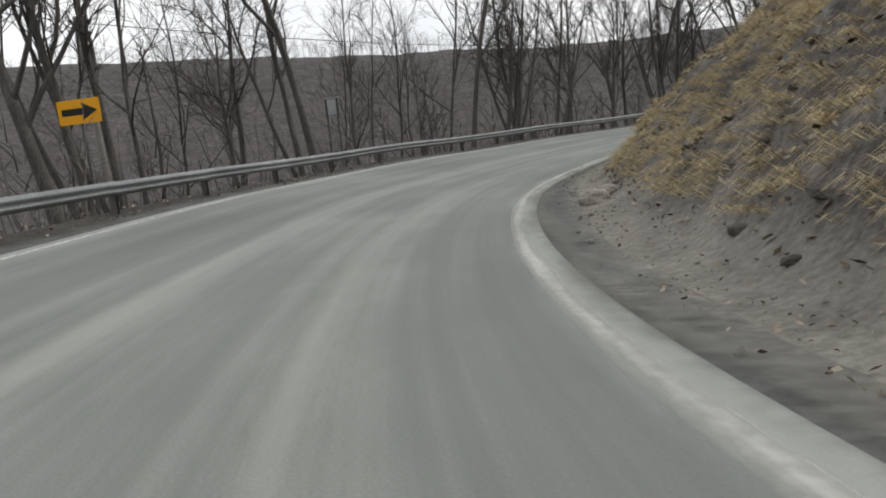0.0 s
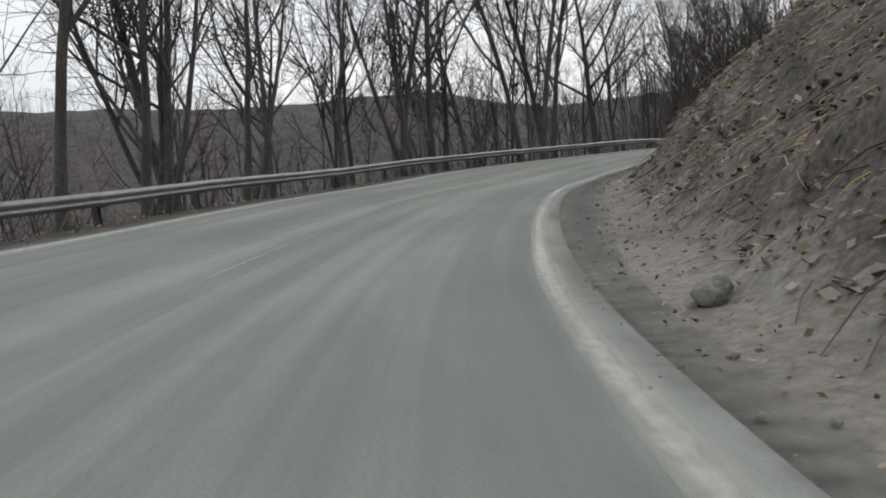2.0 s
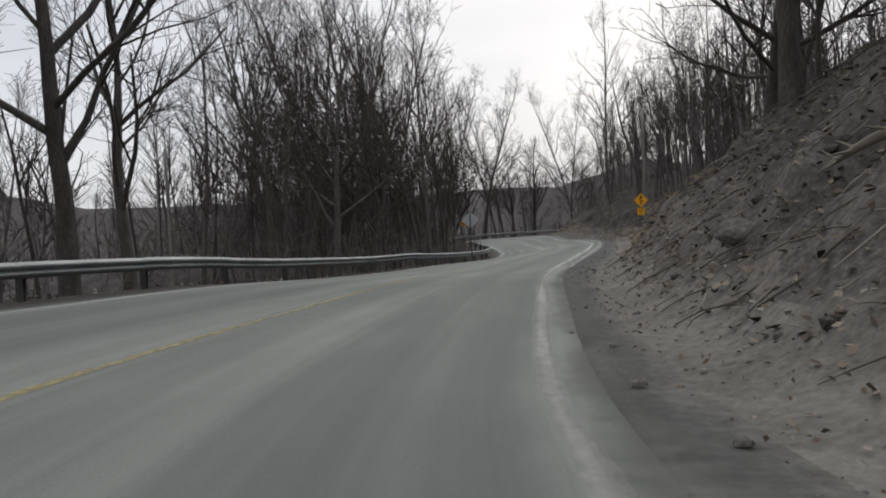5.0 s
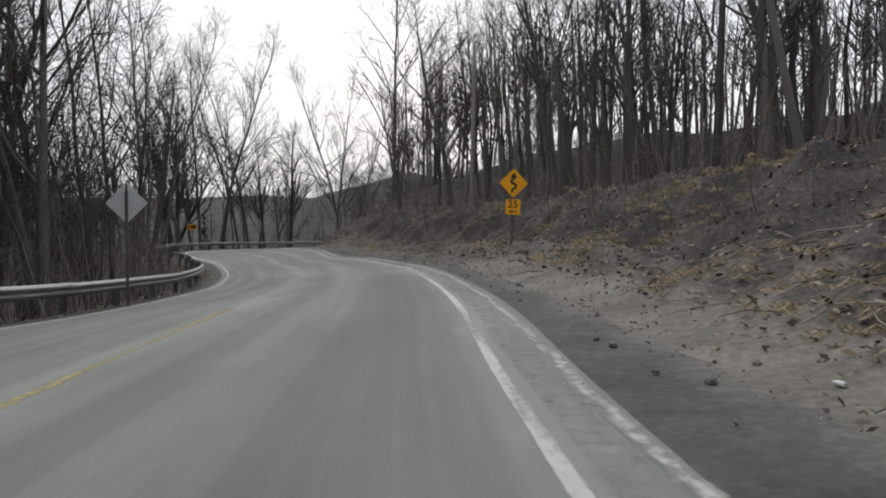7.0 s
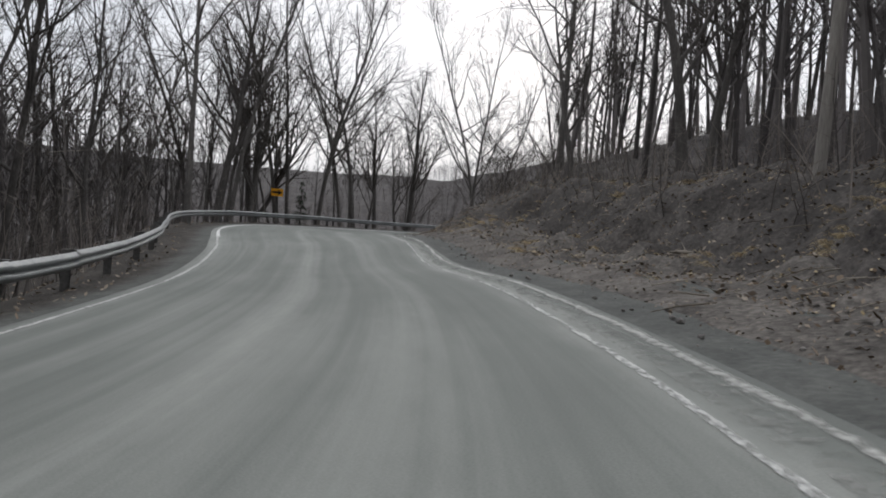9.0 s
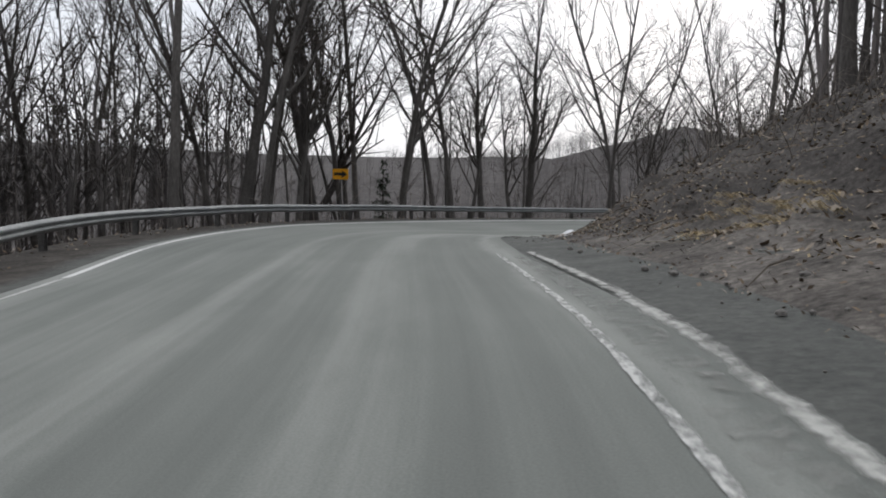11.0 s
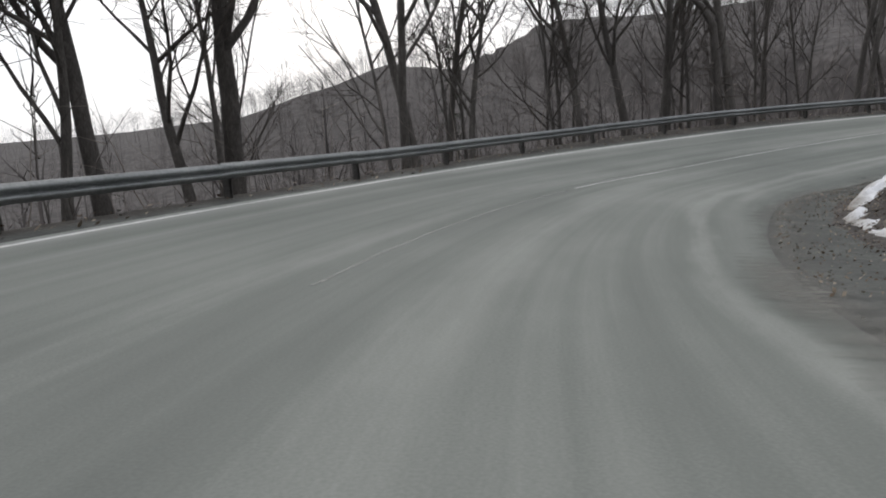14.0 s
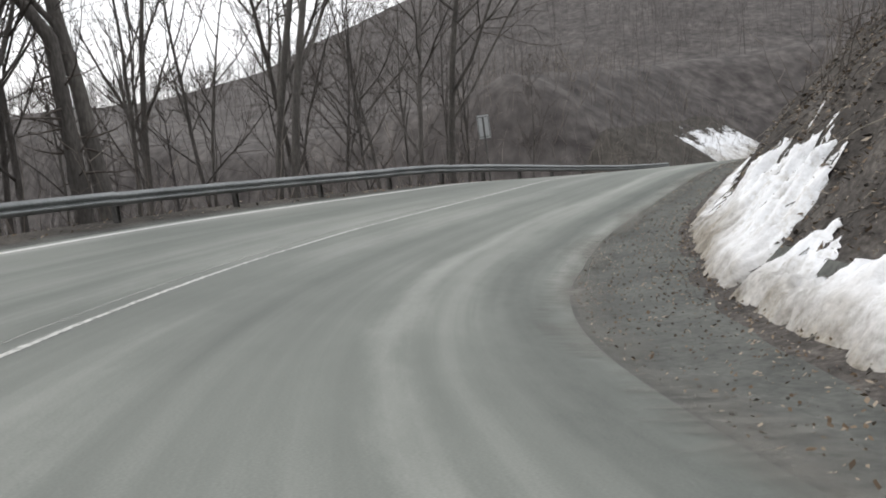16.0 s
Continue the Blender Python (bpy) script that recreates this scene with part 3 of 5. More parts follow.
EDGE_S = [-25, 20, 40, 66, 88, 98, 138, 148, 175, 184, 192, 202, 230]
EDGE_OUT = [0.35, 0.3, 0.3, 0.3, 0.45, 0.64, 0.64, 0.3, 0.55, 1.25, 1.9, 2.2, 1.4]
edge_at = lambda s: at_s(DR, s) - np.interp(s, EDGE_S, EDGE_OUT)
road_level = lambda s, d, x, y: at_s(TZ, s) + at_s(TK, s) * np.clip(d, -3, 9)
tagged(strip("road", SR, lerp_rows(edge_at, lambda s: at_s(DL, s) + 0.3, 17), M_ROAD, road_level, across=lambda s, d: (d - at_s(DR, s)) / (at_s(DL, s) - at_s(DR, s)) * 6.7), "grey asphalt road streaked with salt dust", "road")
tagged(strip("shoulder_right", SR, lerp_rows(lambda s: np.minimum(at_s(DT, s) - 0.9, edge_at(s) - 0.4), lambda s: edge_at(s) + 0.05, 9), M_SHOULDER, lambda s, d, x, y: np.maximum(ground_sd(s, d, x, y, False), road_level(s, d, x, y)) - 0.02 + 0.012 * wave(x, y, 1.3, 2), across=lambda s, d: at_s(DT, s) - d - 2 * smoothstep(108, 118, s)), "dark cinder and gravel shoulder beside the road", "road shoulder")
tagged(strip("shoulder_left", SR, lerp_rows(lambda s: at_s(DL, s) + 0.28, lambda s: at_s(DG, s) + 7.5, 16), M_VERGE, lambda s, d, x, y: ground_sd(s, d, x, y) - 0.02 + 0.015 * wave(x, y, 1.5, 4), across=lambda s, d: d - at_s(DL, s)), "dark gravel verge under the guardrail", "road shoulder")
SB = np.arange(-24.5, 274, 0.45)
bank_u = np.r_[np.linspace(0, 5, 26), np.linspace(5.3, 13, 20)]
tagged(strip("bank_right", SB, lambda s: (at_s(DT, s) + 0.15)[:, None] - bank_u[None, :], M_SLOPE, lambda s, d, x, y: ground_sd(s, d, x, y) - 0.03 * (np.abs(d - at_s(DT, s) - 0.15) < 0.02), across=lambda s, d: at_s(DT, s) - d + 20 * np.clip(at_s(DT, s) - d - 1.2, 0, 4) * smoothstep(42, 54, s) + 1.5 * smoothstep(108, 118, s) + 28 * smoothstep(146, 154, s)), "eroded clay cut bank with dead leaves", "bank")

# ---------------------------------------------------------------- road markings
def line(name, s0, s1, offset, width, material, label, lift=0.005, step=0.7):
    s = np.arange(s0, s1, step)
    u = np.array([-0.5, 0.0, 0.5]) * width
    ob = strip(name, s, lambda q: offset(q)[:, None] + u[None, :], material, lambda a, d, x, y: road_level(a, d, x, y) + lift, across=lambda a, d: (d - offset(a)) / width)
    return tagged(ob, label, "road marking")


line("edge_line_left", -24, 150.5, lambda s: at_s(DL, s), 0.17, M_WHITE, "worn white edge line dusted with salt")
line("edge_line_left", 150.5, 273, lambda s: at_s(DL, s), 0.19, M_FRESH, "bright white edge line along the outside of the bend")
line("edge_line_right", -24, 84, lambda s: at_s(DR, s) + 0.02, 0.24, M_PALE, "pale worn edge line under salt dust")
line("edge_line_right", 83, 108, lambda s: at_s(DR, s) + 0.02, 0.13, M_LINE, "thin worn white edge line")
line("edge_line_right", 107, 150, lambda s: at_s(DR, s) + 0.02 + 0.012 * wave(s, 0 * s, 1.1, 26), 0.11, M_EDGE, "thin broken white edge line", 0.007, 0.25)
line("centre_line", 33, 47, lambda s: at_s(DC, s), 0.14, M_FAINT, "faint pale centre line under salt dust")
line("centre_line", 46, 104, lambda s: at_s(DC, s), 0.2, M_YELLOW, "worn yellow centre line")
line("centre_line", 186, 273, lambda s: at_s(DC, s), 0.13, M_WHITE, "worn white centre line")
line("centre_line", 176, 186, lambda s: at_s(DC, s), 0.14, M_FAINT, "faint pale centre line under salt dust")
line("centre_line", 186, 273, lambda s: at_s(DC, s) + 0.27, 0.12, M_FAINT, "faint pale centre line under salt dust")

# dust drifted over the ragged edge of the asphalt
for a, b, width in ((-24, 86, 0.9), (160, 245, 1.3)):
    line("dust_drift", a, b, lambda s: edge_at(s) - 0.1 + 0.1 * wave(s, 0 * s, 3.7, 27), width, M_DRIFT, "grey dust drifted over the edge of the asphalt", 0.02, 0.25)

# milled grooves outside the right edge line, half filled with grit; their edges are ragged and run flush with the asphalt
rs = np.arange(88, 149, 0.06)
ru = np.linspace(0, 1, 9)


def rumble_rows(s):
    inner = at_s(DR, s) - 0.09 + 0.02 * wave(s, 0 * s, 0.9, 23)
    outer = at_s(DR, s) - 0.4 + 0.03 * wave(s, 0 * s, 0.7, 24)
    return inner[:, None] * (1 - ru) + outer[:, None] * ru


def rumble_level(s, d, x, y):
    u = np.clip((at_s(DR, s) - 0.07 - d) / 0.35, 0, 1)
    mid = np.clip(np.minimum(u, 1 - u) * 5, 0, 1)
    groove = (np.sin(s * 2 * np.pi / 0.3) > 0.1) * (wave(x, y, 1.6, 22) > -0.15)
    ends = np.clip(np.minimum(s - 88, 148.9 - s) / 4, 0, 1)
    return road_level(s, d, x, y) + 0.004 + mid * ends * (0.007 - 0.011 * groove + 0.008 * wave(x, y, 0.4, 21))


rumble = strip("rumble_strip", rs, rumble_rows, M_RUMBLE, rumble_level, smooth=False, across=lambda s, d: (at_s(DR, s) - 0.07 - d) / 0.35 - 0.5)
tagged(rumble, "milled rumble strip mottled with grit and salt", "rumble strip")
line("outer_line", 86, 150, lambda s: at_s(DR, s) - 0.47 + 0.03 * wave(s, 0 * s, 2.3, 25), 0.2, M_OUTER, "broken pale salt line outside the rumble strip", 0.009, 0.25)

# ---------------------------------------------------------------- guardrail
PROFILE = [(0.0, 0.0), (0.02, -0.012), (0.075, -0.06), (0.083, -0.085), (0.075, -0.11), (0.02, -0.145), (0.012, -0.155), (0.02, -0.165), (0.075, -0.2), (0.083, -0.225), (0.075, -0.25), (0.02, -0.298), (0.0, -0.31)]
PROFILE = PROFILE + [(d - 0.006, z) for d, z in PROFILE[::-1]]


def rail_frame(s):
    d = at_s(DG, s)
    x, y, z = surface(np.array([s]), np.array([d]))
    nx, ny = float(at_s(NL[:, 0], s)), float(at_s(NL[:, 1], s))
    return float(x[0]), float(y[0]), float(z[0]), nx, ny


def build_guardrail(s_from, s_to):
    rail = new("guardrail")
    tagged(rail, "galvanised steel W-beam guardrail on steel posts", "guardrail")
    panel = 3.81
    rng = random.Random(4)
    s = s_from
    while s < s_to:
        verts, faces, m = [], [], len(PROFILE)
        steps = np.linspace(s - 0.12, s + panel + 0.02, 7)
        jig, out = rng.uniform(-0.012, 0.012), rng.uniform(0, 0.006)
        for q in steps:
            x, y, z, nx, ny = rail_frame(q)
            for d, h in PROFILE:
                verts.append((x - nx * (d + out), y - ny * (d + out), z + 0.73 + h + jig))
        for k in range(len(steps) - 1):
            for i in range(m):
                j = (i + 1) % m
                faces.append((k * m + i, k * m + j, (k + 1) * m + j, (k + 1) * m + i))
        mesh_object("rail_panel", verts, faces, M_STEEL, rail)
        s += panel
    bm = bmesh.new()
    box(bm, 0.012, 0.15, 1.5, (-0.05, 0, -0.03))
    box(bm, 0.012, 0.15, 1.5, (0.05, 0, -0.03))
    box(bm, 0.09, 0.012, 1.5, (0, 0, -0.03))
    post_mesh = bpy.data.meshes.new("post")
    bm.to_mesh(post_mesh)
    bm.free()
    post_mesh.materials.append(M_POST)
    bm = bmesh.new()
    box(bm, 0.13, 0.15, 0.34, bevel=0.01)
    block_mesh = bpy.data.meshes.new("spacer_block")
    bm.to_mesh(block_mesh)
    bm.free()
    block_mesh.materials.append(M_POST)
    bm = bmesh.new()
    bmesh.ops.create_cone(bm, cap_ends=True, segments=8, radius1=0.022, radius2=0.016, depth=0.02, matrix=Matrix.Rotation(radians(90), 4, "X"))
    bolt_mesh = bpy.data.meshes.new("bolt")
    bm.to_mesh(bolt_mesh)
    bm.free()
    bolt_mesh.materials.append(M_STEEL)
    q = s_from + 0.2
    while q < s_to:
        x, y, z, nx, ny = rail_frame(q)
        rz = math.degrees(math.atan2(ny, nx)) - 90
        lean = rng.uniform(-2, 2)
        for name, me, off, h in (("post", post_mesh, 0.24, 0.0), ("spacer_block", block_mesh, 0.085, 0.57), ("bolt", bolt_mesh, -0.022, 0.575)):
            ob = new(name, me)
            ob.parent = rail
            ob.matrix_basis = pose(x + nx * off, y + ny * off, z + h, lean, 0, rz)
        q += 3.81
    return rail


build_guardrail(-24.0, 244.0)


# ---------------------------------------------------------------- signs and poles
def facing(s, d, back=False):
    """Turn about z so that local -y looks back along the road at s."""
    x0, y0, _ = surface(np.array([s - 1.0]), np.array([d]))
    x1, y1, _ = surface(np.array([s + 1.0]), np.array([d]))
    a = math.degrees(math.atan2(float(y1[0] - y0[0]), float(x1[0] - x0[0]))) - 90
    return a + (180 if back else 0)


def u_post(parent, height, y=0.03):
    bm = bmesh.new()
    box(bm, 0.06, 0.008, height + 0.4, (0, y, height / 2 - 0.2))
    box(bm, 0.008, 0.035, height + 0.4, (-0.034, y + 0.015, height / 2 - 0.2))
    box(bm, 0.008, 0.035, height + 0.4, (0.034, y + 0.015, height / 2 - 0.2))
    return part("post", bm, M_POST, parent)


def sign_base(name, x, y, z, rz, label, lean=0.0):
    e = new(name)
    e.matrix_basis = pose(x, y, z, 0, lean, rz)
    return tagged(e, label, "road sign")


def arrow_sign(x, y, z, rz, centre):
    e = sign_base("arrow_sign", x, y, z, rz, "amber rectangular sign with a large black arrow", 1.0)
    u_post(e, centre + 0.3)
    bm = bmesh.new()
    plate(bm, [(px, pz + centre) for px, pz in rounded(1.22, 0.61, 0.04)], 0.004)
    panel = part("panel", bm, M_ORANGE, e)
    bm = bmesh.new()
    pts = [(-0.5, 0.085), (0.12, 0.085), (0.09, 0.22), (0.52, 0.0), (0.09, -0.22), (0.12, -0.085), (-0.5, -0.085)]
    plate(bm, [(px, pz + centre) for px, pz in pts], 0.002, -0.0045)
    part("arrow", bm, M_BLACK, panel, "black arrow")
    return e


def text_mesh(name, body, size, material, parent, x, z, y):
    cu = bpy.data.curves.new(name, "FONT")
    cu.body, cu.size, cu.extrude, cu.align_x = body, size, 0.001, "CENTER"
    cu.offset = 0.006 * size
    tmp = new("tmp_text", cu)
    bpy.context.view_layer.update()
    me = bpy.data.meshes.new_from_object(tmp.evaluated_get(bpy.context.evaluated_depsgraph_get()))
    bpy.data.objects.remove(tmp)
    me.materials.clear()
    me.materials.append(material)
    ob = new(name, me)
    ob.parent = parent
    ob.matrix_basis = pose(x, y, z, 90, 0, 0)
    return ob


def thick_line(pts, w):
    pts = [Vector((p[0], p[1])) for p in pts]
    lft, rgt = [], []
    for i, p in enumerate(pts):
        a, b = pts[max(i - 1, 0)], pts[min(i + 1, len(pts) - 1)]
        t = (b - a).normalized()
        n = Vector((-t.y, t.x)) * w / 2
        lft.append(tuple(p + n))
        rgt.append(tuple(p - n))
    return lft, rgt


def winding_sign(x, y, z, rz):
    e = sign_base("winding_road_sign", x, y, z, rz, "amber diamond winding-road sign over a 25 MPH plate", 2.0)
    u_post(e, 2.7)
    c = 2.5
    bm = bmesh.new()
    plate(bm, [(px * math.cos(radians(45)) - pz * math.sin(radians(45)), px * math.sin(radians(45)) + pz * math.cos(radians(45)) + c) for px, pz in rounded(0.63, 0.63, 0.045)], 0.004)
    panel = part("panel", bm, M_ORANGE, e)
    bm = bmesh.new()
    bend = [(-0.05, -0.34), (-0.045, -0.27), (0.0, -0.21), (0.08, -0.16), (0.1, -0.09), (0.05, -0.03), (-0.05, 0.0), (-0.095, 0.05), (-0.075, 0.11), (-0.01, 0.14), (0.02, 0.19)]
    bend = [(0.82 * p, 0.82 * q) for p, q in bend]
    lft, rgt = thick_line(bend, 0.072)
    for i in range(len(bend) - 1):
        q = [lft[i], lft[i + 1], rgt[i + 1], rgt[i]]
        plate(bm, [(px, pz + c) for px, pz in q], 0.002, -0.0045)
    plate(bm, [(px, pz + c) for px, pz in ((-0.11, 0.155), (0.11, 0.155), (0.0, 0.325))], 0.002, -0.0045)
    part("winding_arrow", bm, M_BLACK, panel, "black winding arrow")
    bm = bmesh.new()
    plate(bm, [(px, pz + 1.78) for px, pz in rounded(0.46, 0.46, 0.035)], 0.004)
    lower = part("speed_plate", bm, M_ORANGE, e, "amber plate reading 25 MPH")
    text_mesh("number", "25", 0.32, M_BLACK, lower, 0, 1.76, -0.0065)
    text_mesh("unit", "MPH", 0.11, M_BLACK, lower, 0, 1.605, -0.0065)
    return e


def sign_back(name, x, y, z, rz, w, h, centre, label, diamond=False, lean=0.0, posts=1):
    """A sign seen from behind: bare metal with its brace and post."""
    e = sign_base(name, x, y, z, rz, label, lean)
    for k in range(posts):
        p = u_post(e, centre + h * 0.4, -0.05)
        p.matrix_basis = pose((k - (posts - 1) / 2) * w * 0.7, 0, 0)
    bm = bmesh.new()
    o = rounded(w, h, 0.04)
    if diamond:
        q = math.sqrt(0.5)
        o = [((px - pz) * q, (px + pz) * q) for px, pz in o]
    plate(bm, [(px, pz + centre) for px, pz in o], 0.004, 0.0)
    panel = part("panel", bm, M_ALU, e)
    bm = bmesh.new()
    if diamond:
        box(bm, 0.05, 0.006, w * 1.3, (0, -0.012, centre))
    else:
        for k in (-0.42, 0.42):
            box(bm, w * 0.98, 0.012, 0.035, (0, -0.012, centre + h * k))
            box(bm, 0.03, 0.012, h * 0.8, (w * k * 1.05, -0.012, centre))
    part("brace", bm, M_POST, panel)
    return e


def land1(x, y):
    return float(land(np.array([x]), np.array([y]))[0])


def place_z(x, y):
    return land1(x, y)


for px, py, zc, s_face in ((-24.4, 19.3, 6.47, 17), (122.9, 102.2, 2.22, 172)):
    g = place_z(px, py)
    arrow_sign(px, py, g, facing(s_face, 8.0) + (-8 if px > 0 else 0), zc - g)
winding_sign(65.7, 62.3, 1.21, facing(108, -4))
g = place_z(60.7, 71.9)
sign_back("diamond_sign", 60.7, 71.9, g, facing(104, 5), 0.76, 0.76, 3.07 - g, "bare grey back of a diamond road sign on a post", True)
g = place_z(-17.9, 36.0)
sign_back("warning_sign_back", -17.9, 36.0, g, facing(24, 8), 0.78, 0.92, 6.35 - g, "weathered grey back of a rectangular road sign", False, 2.0, 2)
g = place_z(164.0, 60.8)
sign_back("small_sign_back", 164.0, 60.8, g, facing(215, 8) + 20, 0.55, 1.05, 1.5 - g, "pale grey back of a narrow road sign", False)

# short marker post by the rail
x, y, z = (float(q[0]) for q in surface(np.array([129.0]), np.array([at_s(DG, 129.0) + 0.7])))
mk = sign_base("marker_post", x, y, z - 0.2, facing(126, 6), "slim dark steel marker post behind the guardrail")
mk["category"] = "marker post"
bm = bmesh.new()
box(bm, 0.07, 0.02, 1.5, (0, 0, 0.75), bevel=0.004)
part("stake", bm, M_POST, mk)
bm = bmesh.new()
box(bm, 0.08, 0.008, 0.16, (0, -0.015, 1.38), bevel=0.002)
part("reflector", bm, M_ALU, mk)


def utility_pole(x, y, z, height, lean_x, lean_y, label, r0=0.16, arm=True):
    e = new("utility_pole")
    e.matrix_basis = pose(x, y, z)
    tagged(e, label, "utility pole")
    v, f = [], []
    hs = np.linspace(-0.6, height, 9)
    tube(v, f, [(lean_x * h, lean_y * h, h) for h in hs], [r0 - (r0 - 0.1) * max(h, 0) / height for h in hs], 12)
    f.append(tuple(range(len(v) - 12, len(v))))
    mesh_object("shaft", v, f, M_WOODPOLE, e, smooth=True)
    if arm:
        bm = bmesh.new()
        box(bm, 0.12, 1.8, 0.1, (lean_x * height, lean_y * height, height - 0.4), rz=0.6, bevel=0.01)
        part("cross_arm", bm, M_WOODPOLE, e)
    return e


utility_pole(81.9, 65.7, land1(81.9, 65.7), 8.5, 0.01, -0.02, "pale weathered wooden pole leaning over the bank", 0.115, False)
POLES = [(-26.9, 30.5, 10.7), (15.0, 69.5, 10.2), (53.4, 90.3, 8.8)]
for px, py, top in POLES:
    g = land1(px, py)
    utility_pole(px, py, g, top - g, 0.0, 0.0, "grey wooden utility pole among bare trees", 0.16, False)


def cable(name, a, b, sag, r=0.018):
    a, b = Vector(a), Vector(b)
    pts = [a.lerp(b, u) - Vector((0, 0, sag * 4 * u * (1 - u))) for u in np.linspace(0, 1, 25)]
    v, f = [], []
    tube(v, f, pts, [r] * 25, 5)
    return tagged(mesh_object(name, v, f, M_CABLE), "thin black overhead cable between poles", "cable")


cable("overhead_cable", (-45, -12, 12.0), (-26.9, 30.5, 10.5), 0.4)
cable("overhead_cable", (-26.9, 30.5, 10.5), (15.0, 69.5, 10.0), 0.9)
cable("overhead_cable", (15.0, 69.5, 10.0), (53.4, 90.3, 8.6), 0.7)


# ---------------------------------------------------------------- trees
def rand_perp(rng, d):
    v = Vector((rng.gauss(0, 1), rng.gauss(0, 1), rng.gauss(0, 1)))
    v = v - d * v.dot(d)
    return v.normalized()


def branch_path(rng, p, d, length, n, wobble, lift):
    pts, p, d = [p.copy()], p.copy(), d.copy()
    for _ in range(n):
        d = (d + rand_perp(rng, d) * wobble + Vector((0, 0, lift))).normalized()
        p = p + d * (length / n)
        pts.append(p.copy())
    return pts


def grow(rng, wood, twigs, p, d, length, r, level, kids, wobble=0.16):
    """Adds one branch and, along it, its own smaller branches."""
    n = (0, 5, 3, 1)[level]
    pts = branch_path(rng, p, d, length, n, wobble, 0.1 if level == 1 else 0.05)
    tip = 0.35 if level == 1 else 0.3
    radii = [max(0.009, r * (1 - (1 - tip) * i / n)) for i in range(n + 1)]
    tube(*(wood if level == 1 else twigs), pts, radii, (0, 5, 3, 3)[level])
    if level == 3:
        return
    for k in range(kids[level]):
        u = rng.uniform(0.22 if level == 1 else 0.12, 1.0)
        i = min(int(u * n), n - 1)
        q = pts[i].lerp(pts[i + 1], u * n - i)
        ax = (pts[i + 1] - pts[i]).normalized()
        a = radians(rng.uniform(28, 58))
        nd = (ax * math.cos(a) + rand_perp(rng, ax) * math.sin(a) + Vector((0, 0, 0.12))).normalized()
        grow(rng, wood, twigs, q, nd, length * rng.uniform(0.34, 0.62) * (1.1 - 0.35 * u), max(0.011, radii[i] * rng.uniform(0.4, 0.6)), level + 1, kids, wobble + 0.05)


def bare_tree(name, seed, height, r0, fork, limbs, kids, spread, label, stems=1, lean=(0, 0), bark=None, heavy=None, rise=24):
    """A leafless tree: tapered trunk with root flare, limbs and a crown of twigs."""
    rng = random.Random(seed)
    wood, twigs = ([], []), ([], [])
    for st in range(stems):
        a = rng.uniform(0, 6.28)
        d = Vector((lean[0], lean[1], 1)) if st == 0 else Vector((math.cos(a) * 0.28, math.sin(a) * 0.28, 1))
        if stems > 1 and st == 0:
            d = Vector((lean[0] - 0.1, lean[1], 1))
        d.normalize()
        hh = height * (1 if st == 0 else rng.uniform(0.75, 0.95)) * 0.86
        n = 11
        pts, p, dd = [], Vector((0.0, 0.0, -0.35)), d.copy()
        for i in range(n + 1):
            pts.append(p.copy())
            dd = (dd + rand_perp(rng, dd) * 0.062 + Vector((0, 0, 0.03))).normalized()
            p = p + dd * hh / n
        rr = r0 * (1 if st == 0 else 0.75)
        radii = [rr * (1.45 if i == 0 else 1.08 if i == 1 else 1) * (1 - 0.78 * (i / n) ** 1.1) for i in range(n + 1)]
        tube(*wood, pts, radii, 9)
        for k in range(limbs):
            u = fork + (1 - fork) * ((k + rng.random()) / limbs)
            i = min(int(u * n), n - 1)
            q = pts[i].lerp(pts[i + 1], u * n - i)
            a = rng.uniform(0, 6.28)
            el = radians(rng.uniform(rise, rise + 36) + 20 * u)
            nd = Vector((math.cos(a) * math.cos(el), math.sin(a) * math.cos(el), math.sin(el)))
            grow(rng, wood, twigs, q, nd, height * spread * rng.uniform(0.7, 1.15) * (1.2 - 0.62 * u), radii[i] * rng.uniform(0.42, 0.7), 1, kids)
        grow(rng, wood, twigs, pts[-1], dd, height * 0.15, radii[-1], 1, kids)
    if heavy:
        z0, hd, ln, hr = heavy
        grow(rng, wood, twigs, Vector((lean[0] * z0, lean[1] * z0, z0)), Vector(hd).normalized(), ln, hr, 1, (0, kids[1] + 4, kids[2]), 0.1)
    e = new(name)
    tagged(e, label, "tree", "roadside trees")
    mesh_object("trunk", *wood, bark or M_BARK, e, smooth=True)
    mesh_object("crown", *twigs, M_TWIG, e, smooth=True)
    return e


